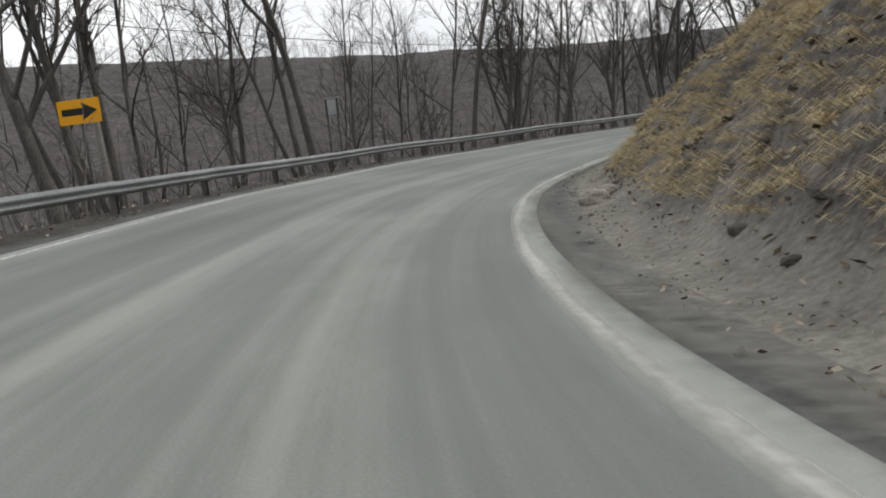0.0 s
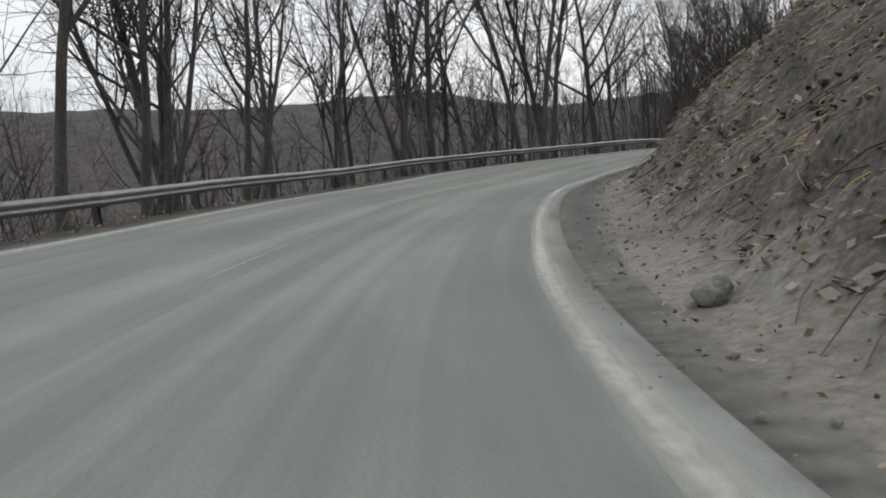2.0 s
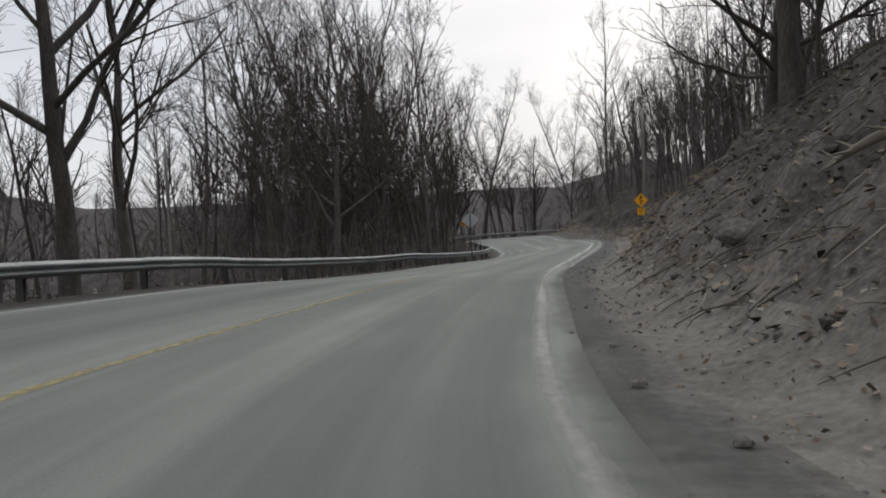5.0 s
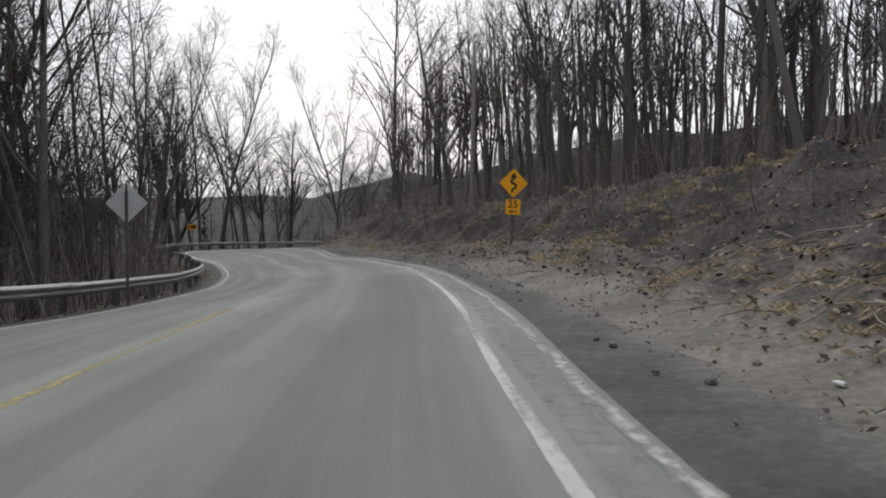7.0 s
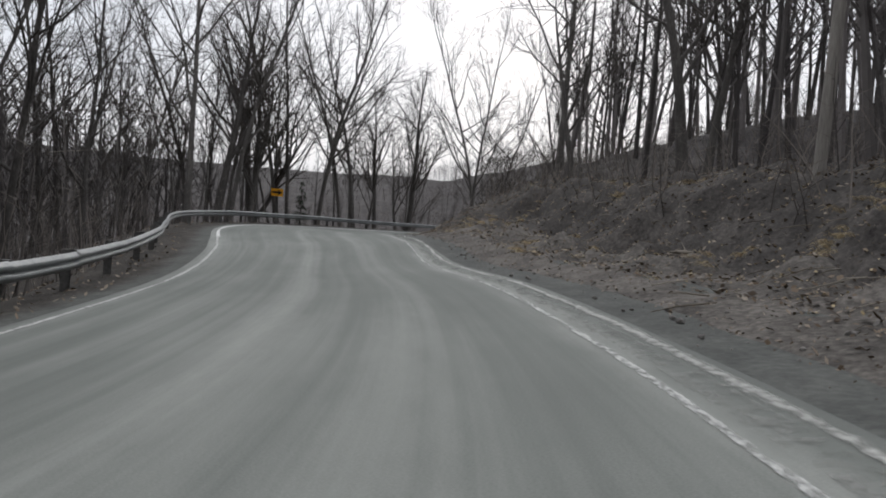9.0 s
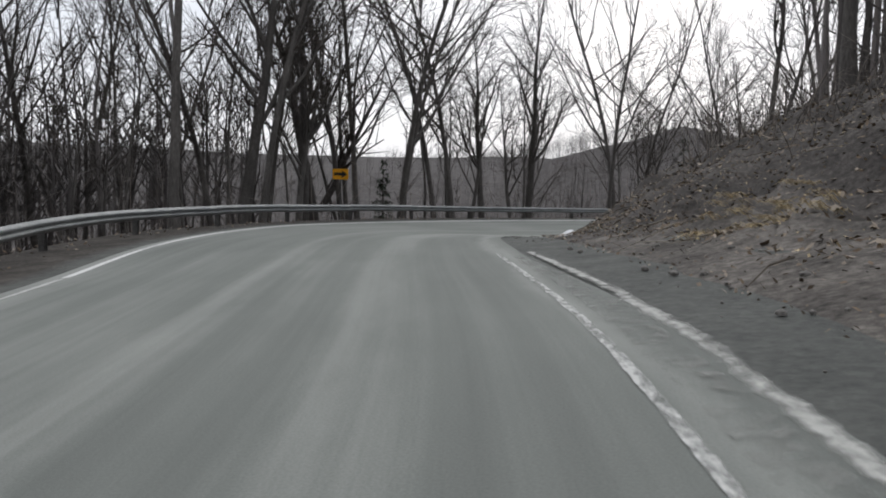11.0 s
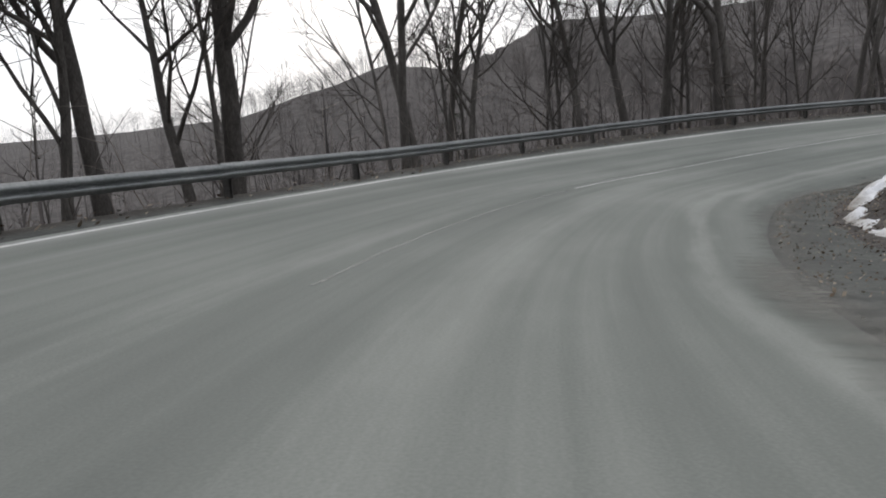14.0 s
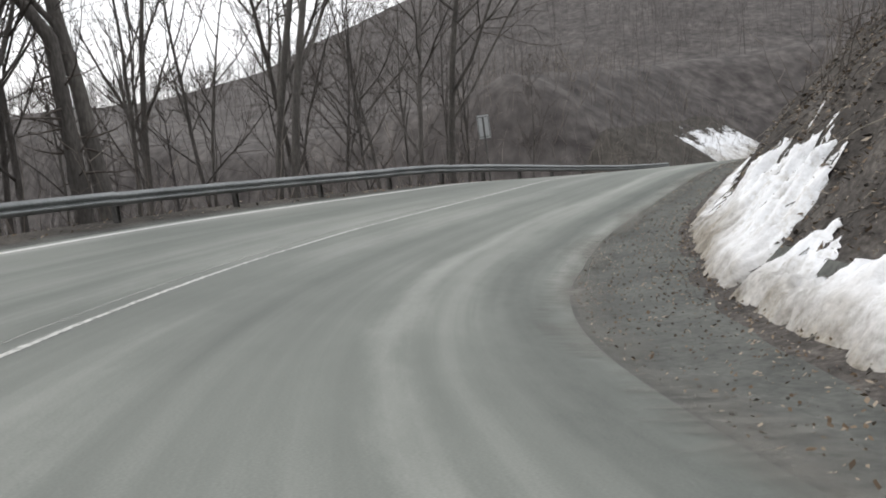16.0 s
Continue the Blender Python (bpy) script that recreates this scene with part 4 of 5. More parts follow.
KINDS = {
    "broad_a": dict(seed=11, height=19, r0=0.31, fork=0.26, limbs=11, kids=(0, 9, 6), spread=0.5, rise=12, label="large bare oak with a wide crown of twigs"),
    "broad_b": dict(seed=12, height=18, r0=0.27, fork=0.3, limbs=11, kids=(0, 9, 6), spread=0.46, rise=14, label="large bare oak with a wide crown of twigs"),
    "twin": dict(seed=13, height=18, r0=0.2, fork=0.34, limbs=7, kids=(0, 8, 5), spread=0.3, label="bare maple dividing into several stems", stems=2),
    "tall_a": dict(seed=21, height=24, r0=0.145, fork=0.2, limbs=14, kids=(0, 6, 4), spread=0.3, label="tall straight bare forest tree", bark=M_BARK2),
    "tall_b": dict(seed=22, height=22, r0=0.12, fork=0.18, limbs=14, kids=(0, 6, 4), spread=0.3, label="tall straight bare forest tree", bark=M_BARK2),
    "tall_c": dict(seed=23, height=23, r0=0.17, fork=0.24, limbs=14, kids=(0, 6, 4), spread=0.32, label="tall straight bare forest tree", lean=(0.05, 0.02)),
    "slim_a": dict(seed=31, height=15, r0=0.1, fork=0.26, limbs=10, kids=(0, 7, 5), spread=0.27, label="slim young bare tree"),
    "slim_b": dict(seed=32, height=12, r0=0.08, fork=0.24, limbs=10, kids=(0, 7, 5), spread=0.3, label="slim young bare tree", lean=(0.08, -0.04)),
    "clump": dict(seed=33, height=10, r0=0.06, fork=0.2, limbs=7, kids=(0, 6, 4), spread=0.28, label="clump of thin bare stems", stems=4),
}
KINDS["stout"] = dict(seed=24, height=24, r0=0.42, fork=0.3, limbs=12, kids=(0, 8, 5), spread=0.36, label="stout old bare oak behind the guardrail", bark=M_BARK2)
PROTO = {}


def uplean(x, y):
    """How far trees lean sideways per metre of height on this stretch of hillside."""
    s, d = nearest(x, y)
    k = -np.tan(np.radians(np.interp(s, LEAN_S, LEAN)))
    return k * at_s(NL[:, 0], s), k * at_s(NL[:, 1], s)


def plant(kind, x, y, scale=1.0, turn=None, rng=random.Random(77)):
    turn = rng.uniform(0, 360) if turn is None else turn
    g = land1(x, y)
    ux, uy = (float(q[0]) for q in uplean(x, y))
    tilt = Vector((0, 0, 1)).rotation_difference(Vector((ux, uy, 1))).to_matrix().to_4x4()
    m = Matrix.Translation((x, y, g)) @ tilt @ Matrix.Rotation(radians(turn), 4, "Z") @ Matrix.Diagonal((scale, scale, scale * rng.uniform(0.93, 1.08), 1))
    if kind not in PROTO:
        PROTO[kind] = bare_tree("tree", **KINDS[kind])
        PROTO[kind].matrix_basis = m
        return PROTO[kind]
    ob = copy_thing(PROTO[kind], m)
    return ob


def plant_sd(kind, s, d, scale=1.0, turn=None):
    x, y, _ = surface(np.array([float(s)]), np.array([float(d)]))
    return plant(kind, float(x[0]), float(y[0]), scale, turn)


# trees that stand out along the outside of the road: metres along, metres left, kind, size
STAND = [
    (17, 12, "broad_b", 0.8), (21.5, 14.1, "twin", 0.9), (28.2, 15.3, "broad_b", 0.7), (29, 11.3, "tall_c", 1.1), (30.5, 13.4, "twin", 0.9), (37.2, 14.6, "slim_a", 0.8), (44.8, 14, "tall_c", 1),
    (47, 13.1, "broad_b", 0.9), (47.8, 13.1, "twin", 0.95), (48.5, 14.1, "broad_b", 0.8), (49.2, 14.2, "twin", 1), (53, 14.3, "twin", 1), (55.2, 15.4, "broad_b", 0.8), (56.8, 16.4, "tall_c", 0.9),
    (58.2, 13.4, "broad_b", 0.85), (63.5, 13.5, "twin", 1), (63.5, 14.5, "tall_c", 0.9), (65, 13.5, "tall_c", 1.05), (65.8, 15.5, "twin", 0.9), (68, 15.4, "broad_b", 0.8), (68, 15.4, "tall_b", 0.9),
    (73.2, 13.2, "tall_c", 1.05), (74, 15.2, "slim_a", 1.2), (74.8, 18.2, "slim_a", 1), (75.5, 16.1, "tall_b", 1), (76.2, 15.1, "slim_a", 1.2), (77, 14, "tall_c", 1.15), (77, 17, "slim_a", 1),
    (77.8, 15, "slim_a", 1.1), (80.8, 12.3, "broad_a", 0.92), (83, 12, "broad_b", 0.98), (83.8, 17.6, "slim_b", 0.8), (164, 11.8, "tall_c", 1.1), (169.2, 12.9, "tall_c", 1), (169.2, 13.9, "stout", 0.8),
    (169.2, 14.9, "slim_a", 1.2), (171.5, 13.3, "broad_b", 0.95), (172.2, 13.8, "stout", 0.85), (172.2, 14.8, "slim_a", 0.9), (175.2, 13.7, "tall_c", 1),
    (175.2, 14.7, "tall_c", 1), (176.8, 12.6, "tall_c", 1.1), (176.8, 16.6, "twin", 1), (178.2, 14.5, "tall_c", 1), (179.8, 13.5, "tall_c", 1), (179.8, 14.5, "slim_a", 1.3), (180.5, 12.9, "tall_c", 1),
    (181.2, 14.4, "slim_a", 1.3), (182, 13.4, "broad_b", 0.75), (182, 15.4, "slim_a", 1.2), (182.8, 13.3, "stout", 0.75), (185, 12.3, "slim_a", 1.2), (185, 13.3, "broad_b", 0.85), (185.8, 12.8, "stout", 0.95),
    (192.5, 13.3, "tall_c", 1), (193.2, 13.3, "tall_c", 1.1), (195.5, 13.3, "broad_b", 0.8), (195.5, 14.3, "slim_a", 1.2), (196.2, 14.3, "slim_a", 1.2), (200.8, 15.1, "tall_b", 1), (200.8, 16.1, "tall_b", 0.9),
    (201.5, 14.1, "tall_c", 1), (201.5, 15.1, "slim_a", 1), (202.2, 12.1, "stout", 0.72), (204.5, 12.5, "stout", 0.75), (205.2, 13.9, "tall_c", 1), (209, 15.7, "slim_b", 1), (214.2, 14.4, "tall_b", 0.9),
    (215, 15.3, "slim_a", 1.1), (217.2, 13.2, "tall_c", 1), (217.2, 14.2, "tall_c", 1), (224.8, 16.2, "tall_b", 0.8), (226.2, 15.2, "tall_b", 0.9), (230.8, 13.3, "tall_c", 1.1), (230.8, 15.3, "tall_c", 0.9),
    (231.5, 16.3, "tall_b", 0.8), (235.2, 16.4, "tall_b", 0.9), (244.2, 16.5, "slim_a", 0.9),
]
for s, d, kind, size in STAND:
    plant_sd(kind, s, d, size)

# the leaning double tree behind the arrow sign
KINDS["leaning"] = dict(seed=41, height=21, r0=0.36, fork=0.4, limbs=10, kids=(0, 8, 6), spread=0.28, label="big leaning bare oak with a heavy side limb", stems=2, lean=(0.0, 0.0), bark=M_BARK2,
                        heavy=(3.2, (0.34, -0.62, 0.95), 9.0, 0.24))
plant("leaning", 125.6, 105.6, 1.0, 0.0)

rng = random.Random(5)


def fill(count, s_range, d_range, kinds, sizes, apart):
    put = []
    tries = 0
    while len(put) < count and tries < count * 30:
        tries += 1
        s, d = rng.uniform(*s_range), rng.uniform(*d_range)
        x, y, _ = surface(np.array([s]), np.array([d]))
        x, y = float(x[0]), float(y[0])
        if any((x - a) ** 2 + (y - b) ** 2 < apart**2 for a, b in put):
            continue
        put.append((x, y))
        plant(rng.choice(kinds), x, y, rng.uniform(*sizes))


fill(6, (62, 80), (10.5, 20), ["tall_c", "tall_b", "twin", "slim_a"], (0.8, 1.05), 2.2)
fill(19, (-20, 45), (11, 30), ["slim_a", "twin", "tall_b", "clump", "broad_b"], (0.75, 1.05), 2.6)
fill(17, (40, 100), (16, 36), ["slim_a", "tall_b", "tall_a", "twin"], (0.75, 1.05), 3.0)
fill(5, (96, 122), (11, 20), ["clump", "slim_a", "slim_b", "clump"], (0.9, 1.25), 1.7)
fill(44, (154, 176), (16, 42), ["tall_a", "tall_b", "tall_c", "slim_a"], (0.85, 1.15), 2.0)
fill(14, (104, 146), (10.5, 24), ["tall_a", "tall_b", "tall_c", "slim_a", "twin"], (0.7, 1.0), 2.0)
fill(6, (158, 182), (14, 32), ["tall_a", "tall_b", "tall_c", "slim_a"], (0.75, 0.95), 2.2)
fill(6, (200, 238), (10, 24), ["tall_a", "twin", "tall_c", "broad_b"], (0.75, 1.0), 2.4)
fill(9, (184, 240), (14, 40), ["tall_a", "tall_b", "slim_a", "tall_c"], (0.75, 0.95), 3.0)
fill(23, (92, 185), (-24, -9), ["tall_a", "tall_b", "tall_c", "slim_a", "twin", "broad_b"], (0.75, 1.05), 1.9)
fill(10, (66, 92), (-18, -9.0), ["slim_b", "twin", "broad_b", "clump"], (0.7, 1.0), 1.8)
fill(10, (160, 235), (-22, -11), ["slim_a", "tall_b", "clump"], (0.7, 0.95), 2.0)

for s, d, kind, size in ((103, 12.6, "broad_a", 0.85), (110, 12.0, "broad_b", 0.95), (98, 14, "twin", 1.0), (116, 9.6, "tall_c", 0.9), (122, 11, "broad_b", 0.9), (128, 9.5, "tall_a", 0.9),
                         (76, -8.5, "broad_a", 0.72), (81, -9.5, "broad_b", 0.75), (86, -8.0, "twin", 0.7), (71, -10.5, "twin", 0.8)):
    plant_sd(kind, s, d, size)
fill(7, (116, 143), (8.5, 24), ["tall_a", "tall_b", "tall_c", "slim_a"], (0.7, 0.95), 1.8)
fill(13, (112, 166), (-20, -8.5), ["tall_b", "slim_a", "twin", "slim_a", "broad_b"], (0.7, 0.95), 1.5)

KINDS["overhang"] = dict(seed=52, height=13, r0=0.24, fork=0.22, limbs=20, kids=(0, 9, 6), spread=0.44, rise=-12, label="bare tree leaning its branches over the road", lean=(-0.12, 0.1))
plant_sd("overhang", 80, -6.1, 1.0, 20)
plant_sd("overhang", 85, -6.6, 0.9, 190)
plant_sd("overhang", 76, -7.4, 0.95, 100)
for s, d, kind, size in ((82, -7.2, "slim_a", 0.9), (78, -8.2, "tall_b", 0.8), (87, -7.4, "twin", 0.8), (73, -8.6, "slim_b", 0.9), (90, -7.5, "clump", 0.8)):
    plant_sd(kind, s, d, size)
# the dense wood on the outside of the second bend
fill(10, (103, 130), (10.5, 19), ["tall_a", "tall_c", "twin", "tall_b", "broad_b"], (0.75, 1.0), 1.7)
fill(6, (112, 136), (8.6, 13), ["clump", "slim_b", "clump"], (0.7, 1.0), 1.7)
fill(12, (126, 142), (8.6, 20), ["tall_a", "tall_c", "tall_b"], (0.9, 1.15), 1.7)
# broken snag
sx, sy = 158.8, 79.4
snag = new("dead_snag")
snag.matrix_basis = pose(sx, sy, land1(sx, sy))
bend_z = 4.45 - land1(sx, sy)
tagged(snag, "dead tree snapped off below its bent top", "tree")
plant("tall_c", 159.2, 78.6, 1.2, 40)
v, f = [], []
tube(v, f, [(0, 0, -0.3), (0, 0, bend_z * 0.5), (0.02, 0.05, bend_z), (0.15, 0.5, bend_z + 0.9), (0.3, 1.0, bend_z + 1.5)], [0.26, 0.21, 0.19, 0.17, 0.15], 9)
tube(v, f, [(0.3, 1.0, bend_z + 1.5), (0.35, 1.3, bend_z + 1.52), (0.38, 1.5, bend_z + 1.4)], [0.16, 0.1, 0.03], 7)
mesh_object("trunk", v, f, M_BARK2, snag, smooth=True)
v, f = [], []
rg = random.Random(9)
for k in range(26):
    z = rg.uniform(1.5, bend_z)
    a = rg.uniform(0, 6.28)
    pts = branch_path(rg, Vector((0, 0, z)), Vector((math.cos(a), math.sin(a), rg.uniform(-0.2, 0.8))).normalized(), rg.uniform(0.6, 2.4), 4, 0.25, 0.03)
    v, f = [], []
    tube(v, f, pts, [0.04, 0.03, 0.02, 0.014, 0.008], 4)
    mesh_object("dead_branch", v, f, M_TWIG, snag)


def conifer(x, y, height, seed, label):
    e = new("hemlock")
    e.matrix_basis = pose(x, y, land1(x, y))
    tagged(e, label, "conifer")
    rg = random.Random(seed)
    v, f = [], []
    tube(v, f, [(0, 0, -0.3), (0, 0, height * 0.5), (0, 0, height)], [height * 0.014, height * 0.009, 0.01], 8)
    nv, nf = [], []
    for k in range(85):
        u = rg.uniform(0.12, 0.98)
        a = rg.uniform(0, 6.28)
        ln = height * 0.21 * (1.05 - u) * rg.uniform(0.7, 1.2)
        d = Vector((math.cos(a), math.sin(a), rg.uniform(-0.05, 0.25))).normalized()
        pts = branch_path(rg, Vector((0, 0, u * height)), d, ln, 4, 0.08, -0.07)
        tube(v, f, pts, [0.03, 0.022, 0.015, 0.01, 0.005], 3)
        for j in range(16):
            w = rg.uniform(0.15, 1) * 4
            i = min(int(w), 3)
            q = pts[i].lerp(pts[i + 1], w - i)
            t = (pts[i + 1] - pts[i]).normalized()
            side = (rand_perp(rg, t) + t * 0.8 + Vector((0, 0, -0.15))).normalized()
            b = len(nv)
            ln2 = rg.uniform(0.18, 0.4)
            n2 = side.cross(Vector((0, 0, 1))).normalized() * 0.035
            nv += [tuple(q - n2), tuple(q + n2), tuple(q + side * ln2 + n2 * 0.4 - Vector((0, 0, 0.04))), tuple(q + side * ln2 - n2 * 0.4 - Vector((0, 0, 0.04)))]
            nf.append((b, b + 1, b + 2, b + 3))
    mesh_object("trunk", v, f, M_BARK2, e, smooth=True)
    mesh_object("foliage", nv, nf, M_NEEDLE, e)
    return e


conifer(185.0, 95.0, 17.0, 3, "thin dark green hemlock among bare trees")
conifer(134.5, 106.5, 8.0, 4, "small dark evergreen behind the guardrail")

# ---------------------------------------------------------------- far woodland and brush
def scatter(count, s_range, d_of, seed):
    rg = np.random.RandomState(seed)
    s = rg.uniform(s_range[0], s_range[1], count)
    d = d_of(rg, s)
    x, y, _ = surface(s, d)
    return x, y


def simple_trees(name, x, y, heights, seed, material, limbs, label, spread=0.32, stout=1.0):
    rg = random.Random(seed)
    z = land(x, y)
    lx, ly = uplean(x, y)
    v, f = [], []
    for px, py, pz, h, ux, uy in zip(x, y, z, heights, lx, ly):
        base = Vector((px, py, pz - 0.3))
        top = base + Vector(((rg.gauss(0, 0.05) + ux) * h, (rg.gauss(0, 0.05) + uy) * h, h))
        r = (0.009 * h + 0.02) * stout
        mid = base.lerp(top, rg.uniform(0.4, 0.6)) + Vector((rg.gauss(0, 0.025) * h, rg.gauss(0, 0.025) * h, 0))
        tube(v, f, [base, mid, top], [r, r * 0.65, 0.012], 4)
        for k in range(limbs):
            u = rg.uniform(0.3, 0.97)
            q = base.lerp(top, u)
            a = rg.uniform(0, 6.28)
            ln = h * spread * (1.15 - u) * rg.uniform(0.6, 1.2)
            q2 = q + Vector((math.cos(a) * 0.62, math.sin(a) * 0.62, 0.85)) * ln
            tube(v, f, [q, q2], [r * 0.4, 0.01], 3)
            for j in range(2):
                w = rg.uniform(0.3, 0.9)
                q3 = q.lerp(q2, w)
                tube(v, f, [q3, q3 + Vector((rg.gauss(0, 1), rg.gauss(0, 1), rg.uniform(0.4, 1.4))).normalized() * ln * 0.45], [r * 0.2, 0.008], 3)
    ob = mesh_object(name, v, f, material)
    return tagged(ob, label, "woodland", kind="stuff")


rgn = np.random.RandomState(31)
x0, y0 = scatter(230, (153, 177), lambda r, s: at_s(DG, s) + r.uniform(9, 44, len(s)), 40)
simple_trees("bend_woodland", x0, y0, rgn.uniform(9, 17, len(x0)), 4, M_FARTWIG, 13, "dense dark bare trees behind the bend")
x1, y1 = scatter(500, (-20, 246), lambda r, s: at_s(DG, s) + r.uniform(14, 75, len(s)), 41)
simple_trees("valley_woodland", x1, y1, rgn.uniform(7, 15, len(x1)), 1, M_FARTWIG, 13, "bare grey-brown trees filling the valley below the road")
hr, ha = 345 - 215 * rgn.uniform(0, 1, 14000) ** 1.5 + rgn.uniform(0, 22, 14000), np.radians(rgn.uniform(-45, 122, 14000))
hx, hy = 60 + hr * np.cos(ha), 60 + hr * np.sin(ha)
hs, hd = nearest(hx, hy)
hx, hy = hx[hd > 45][:2900], hy[hd > 45][:2900]
simple_trees("hillside_woodland", hx, hy, rgn.uniform(6, 10, len(hx)), 2, M_FARTWIG, 8, "bare winter woods covering the far hillsides", 0.6, 0.45)
rq, ra = 125 + 230 * np.sqrt(rgn.uniform(0, 1, 5200)), np.radians(rgn.uniform(-45, 26, 5200))
rx, ry = 60 + rq * np.cos(ra), 60 + rq * np.sin(ra)
rs2, rd2 = nearest(rx, ry)
rx, ry = rx[rd2 > 26][:2300], ry[rd2 > 26][:2300]
simple_trees("ridge_woodland", rx, ry, rgn.uniform(4.5, 8, len(rx)), 12, M_FARTWIG, 8, "bare winter trees covering the near ridge", 0.6, 0.45)
x3, y3 = scatter(300, (94, 188), lambda r, s: -10 - 46 * r.uniform(0, 1, len(s)) ** 1.2, 43)
simple_trees("upper_woodland", x3, y3, rgn.uniform(9, 15, len(x3)), 3, M_FARTWIG, 15, "bare trees crowding the slope above the bank", 0.3)


def brush(name, x, y, low, high, seed, label, twigs=3):
    rg = random.Random(seed)
    z = land(x, y)
    lx, ly = uplean(x, y)
    v, f = [], []
    for px, py, pz, ux, uy in zip(x, y, z, lx, ly):
        h = rg.uniform(low, high)
        p = Vector((px, py, pz - 0.1))
        d = Vector((rg.gauss(0, 0.28) + ux, rg.gauss(0, 0.28) + uy, 1)).normalized()
        pts = branch_path(rg, p, d, h, 3, 0.14, 0.0)
        r = 0.006 + 0.005 * h
        tube(v, f, pts, [r, r * 0.8, r * 0.55, 0.004], 3)
        for k in range(twigs):
            i = rg.randint(1, 2)
            q = pts[i].lerp(pts[i + 1], rg.random())
            tube(v, f, [q, q + Vector((rg.gauss(0, 1), rg.gauss(0, 1), rg.uniform(0.1, 1.3))).normalized() * h * rg.uniform(0.2, 0.4)], [r * 0.5, 0.003], 3)
    return tagged(mesh_object(name, v, f, M_BRUSH), label, "brush", kind="stuff")


x4, y4 = scatter(3400, (-22, 226), lambda r, s: at_s(DG, s) + 0.8 + 15 * r.uniform(0, 1, len(s)) ** 1.2, 51)
brush("verge_brush", x4, y4, 0.7, 3.4, 5, "tangled bare brush behind the guardrail")
xm, ym = scatter(1000, (112, 172), lambda r, s: at_s(DG, s) + 1.5 + np.where(s > 148, 9, 0) + 26 * r.uniform(0, 1, len(s)), 55)
brush("thicket", xm, ym, 1.2, 4.5, 15, "dense bare thicket behind the guardrail", 4)
x5, y5 = scatter(2100, (84, 165), lambda r, s: at_s(DT, s) - 3.5 - 20 * r.uniform(0, 1, len(s)) ** 1.3, 52)
brush("upslope_brush", x5, y5, 0.5, 2.4, 6, "bare brush and saplings above the cut bank")
x6, y6 = scatter(700, (40, 95), lambda r, s: at_s(DT, s) - 5.5 - 6 * r.uniform(0, 1, len(s)), 53)
brush("crest_brush", x6, y6, 0.6, 2.6, 7, "bare brush hanging over the crest of the bank")
x7, y7 = scatter(1000, (160, 262), lambda r, s: at_s(DT, s) - 2.2 - 8 * r.uniform(0, 1, len(s)), 54)
xs, ys = scatter(900, (240, 273), lambda r, s: at_s(DG, s) + 1.5 + 22 * r.uniform(0, 1, len(s)), 56)
brush("slope_thicket", xs, ys, 0.6, 3.2, 16, "bare saplings on the snowy far slope")
brush("bank_brush", x7, y7, 0.3, 1.8, 8, "bare briars on the snowy bank")

# ---------------------------------------------------------------- bank litter, grass, stones, snow
def bank_points(count, s_range, b_range, seed, power=1.0):
    rg = np.random.RandomState(seed)
    s = rg.uniform(*s_range, count)
    b = b_range[0] + (b_range[1] - b_range[0]) * rg.uniform(0, 1, count) ** power
    d = at_s(DT, s) - b
    x, y, _ = surface(s, d)
    return s, d, x, y, ground_sd(s, d, x, y)


def flecks(name, pts, size, material, label, category, seed, curl=0.25):
    s, d, x, y, z = pts
    rg = np.random.RandomState(seed)
    n = len(x)
    a = rg.uniform(0, 2 * np.pi, n)
    l = rg.uniform(*size, n)
    w = l * rg.uniform(0.35, 0.7, n)
    t = np.stack([np.cos(a), np.sin(a), rg.normal(0, 0.35, n)], 1)
    q = np.stack([-np.sin(a), np.cos(a), rg.normal(0, 0.35, n)], 1)
    c = np.stack([x, y, z + 0.015 + rg.uniform(0, 0.03, n)], 1)
    v = np.stack([c - t * l[:, None], c + q * w[:, None] + [0, 0, 0.012], c + t * l[:, None] + np.stack([0 * a, 0 * a, l * curl], 1), c - q * w[:, None]], 1).reshape(-1, 3)
    f = np.arange(4 * n).reshape(-1, 4)
    return tagged(mesh_object(name, v, f, material), label, category, kind="stuff")


flecks("bank_leaf_litter", bank_points(46000, (-10, 215), (0.6, 9.5), 61), (0.022, 0.066), M_LEAF, "dead brown leaves strewn over the bank", "leaf litter", 62)
flecks("toe_leaf_litter", bank_points(6000, (-10, 230), (-0.35, 0.6), 63), (0.012, 0.036), M_LEAF, "dead leaves gathered along the foot of the bank", "leaf litter", 64)


def left_points(count, seed):
    rg = np.random.RandomState(seed)
    s = rg.uniform(-20, 235, count)
    d = at_s(DG, s) + rg.uniform(-0.6, 4.0, count)
    x, y, _ = surface(s, d)
    return s, d, x, y, ground_sd(s, d, x, y)


flecks("verge_leaf_litter", left_points(7000, 65), (0.03, 0.07), M_LEAF, "dead leaves along the guardrail verge", "leaf litter", 66)


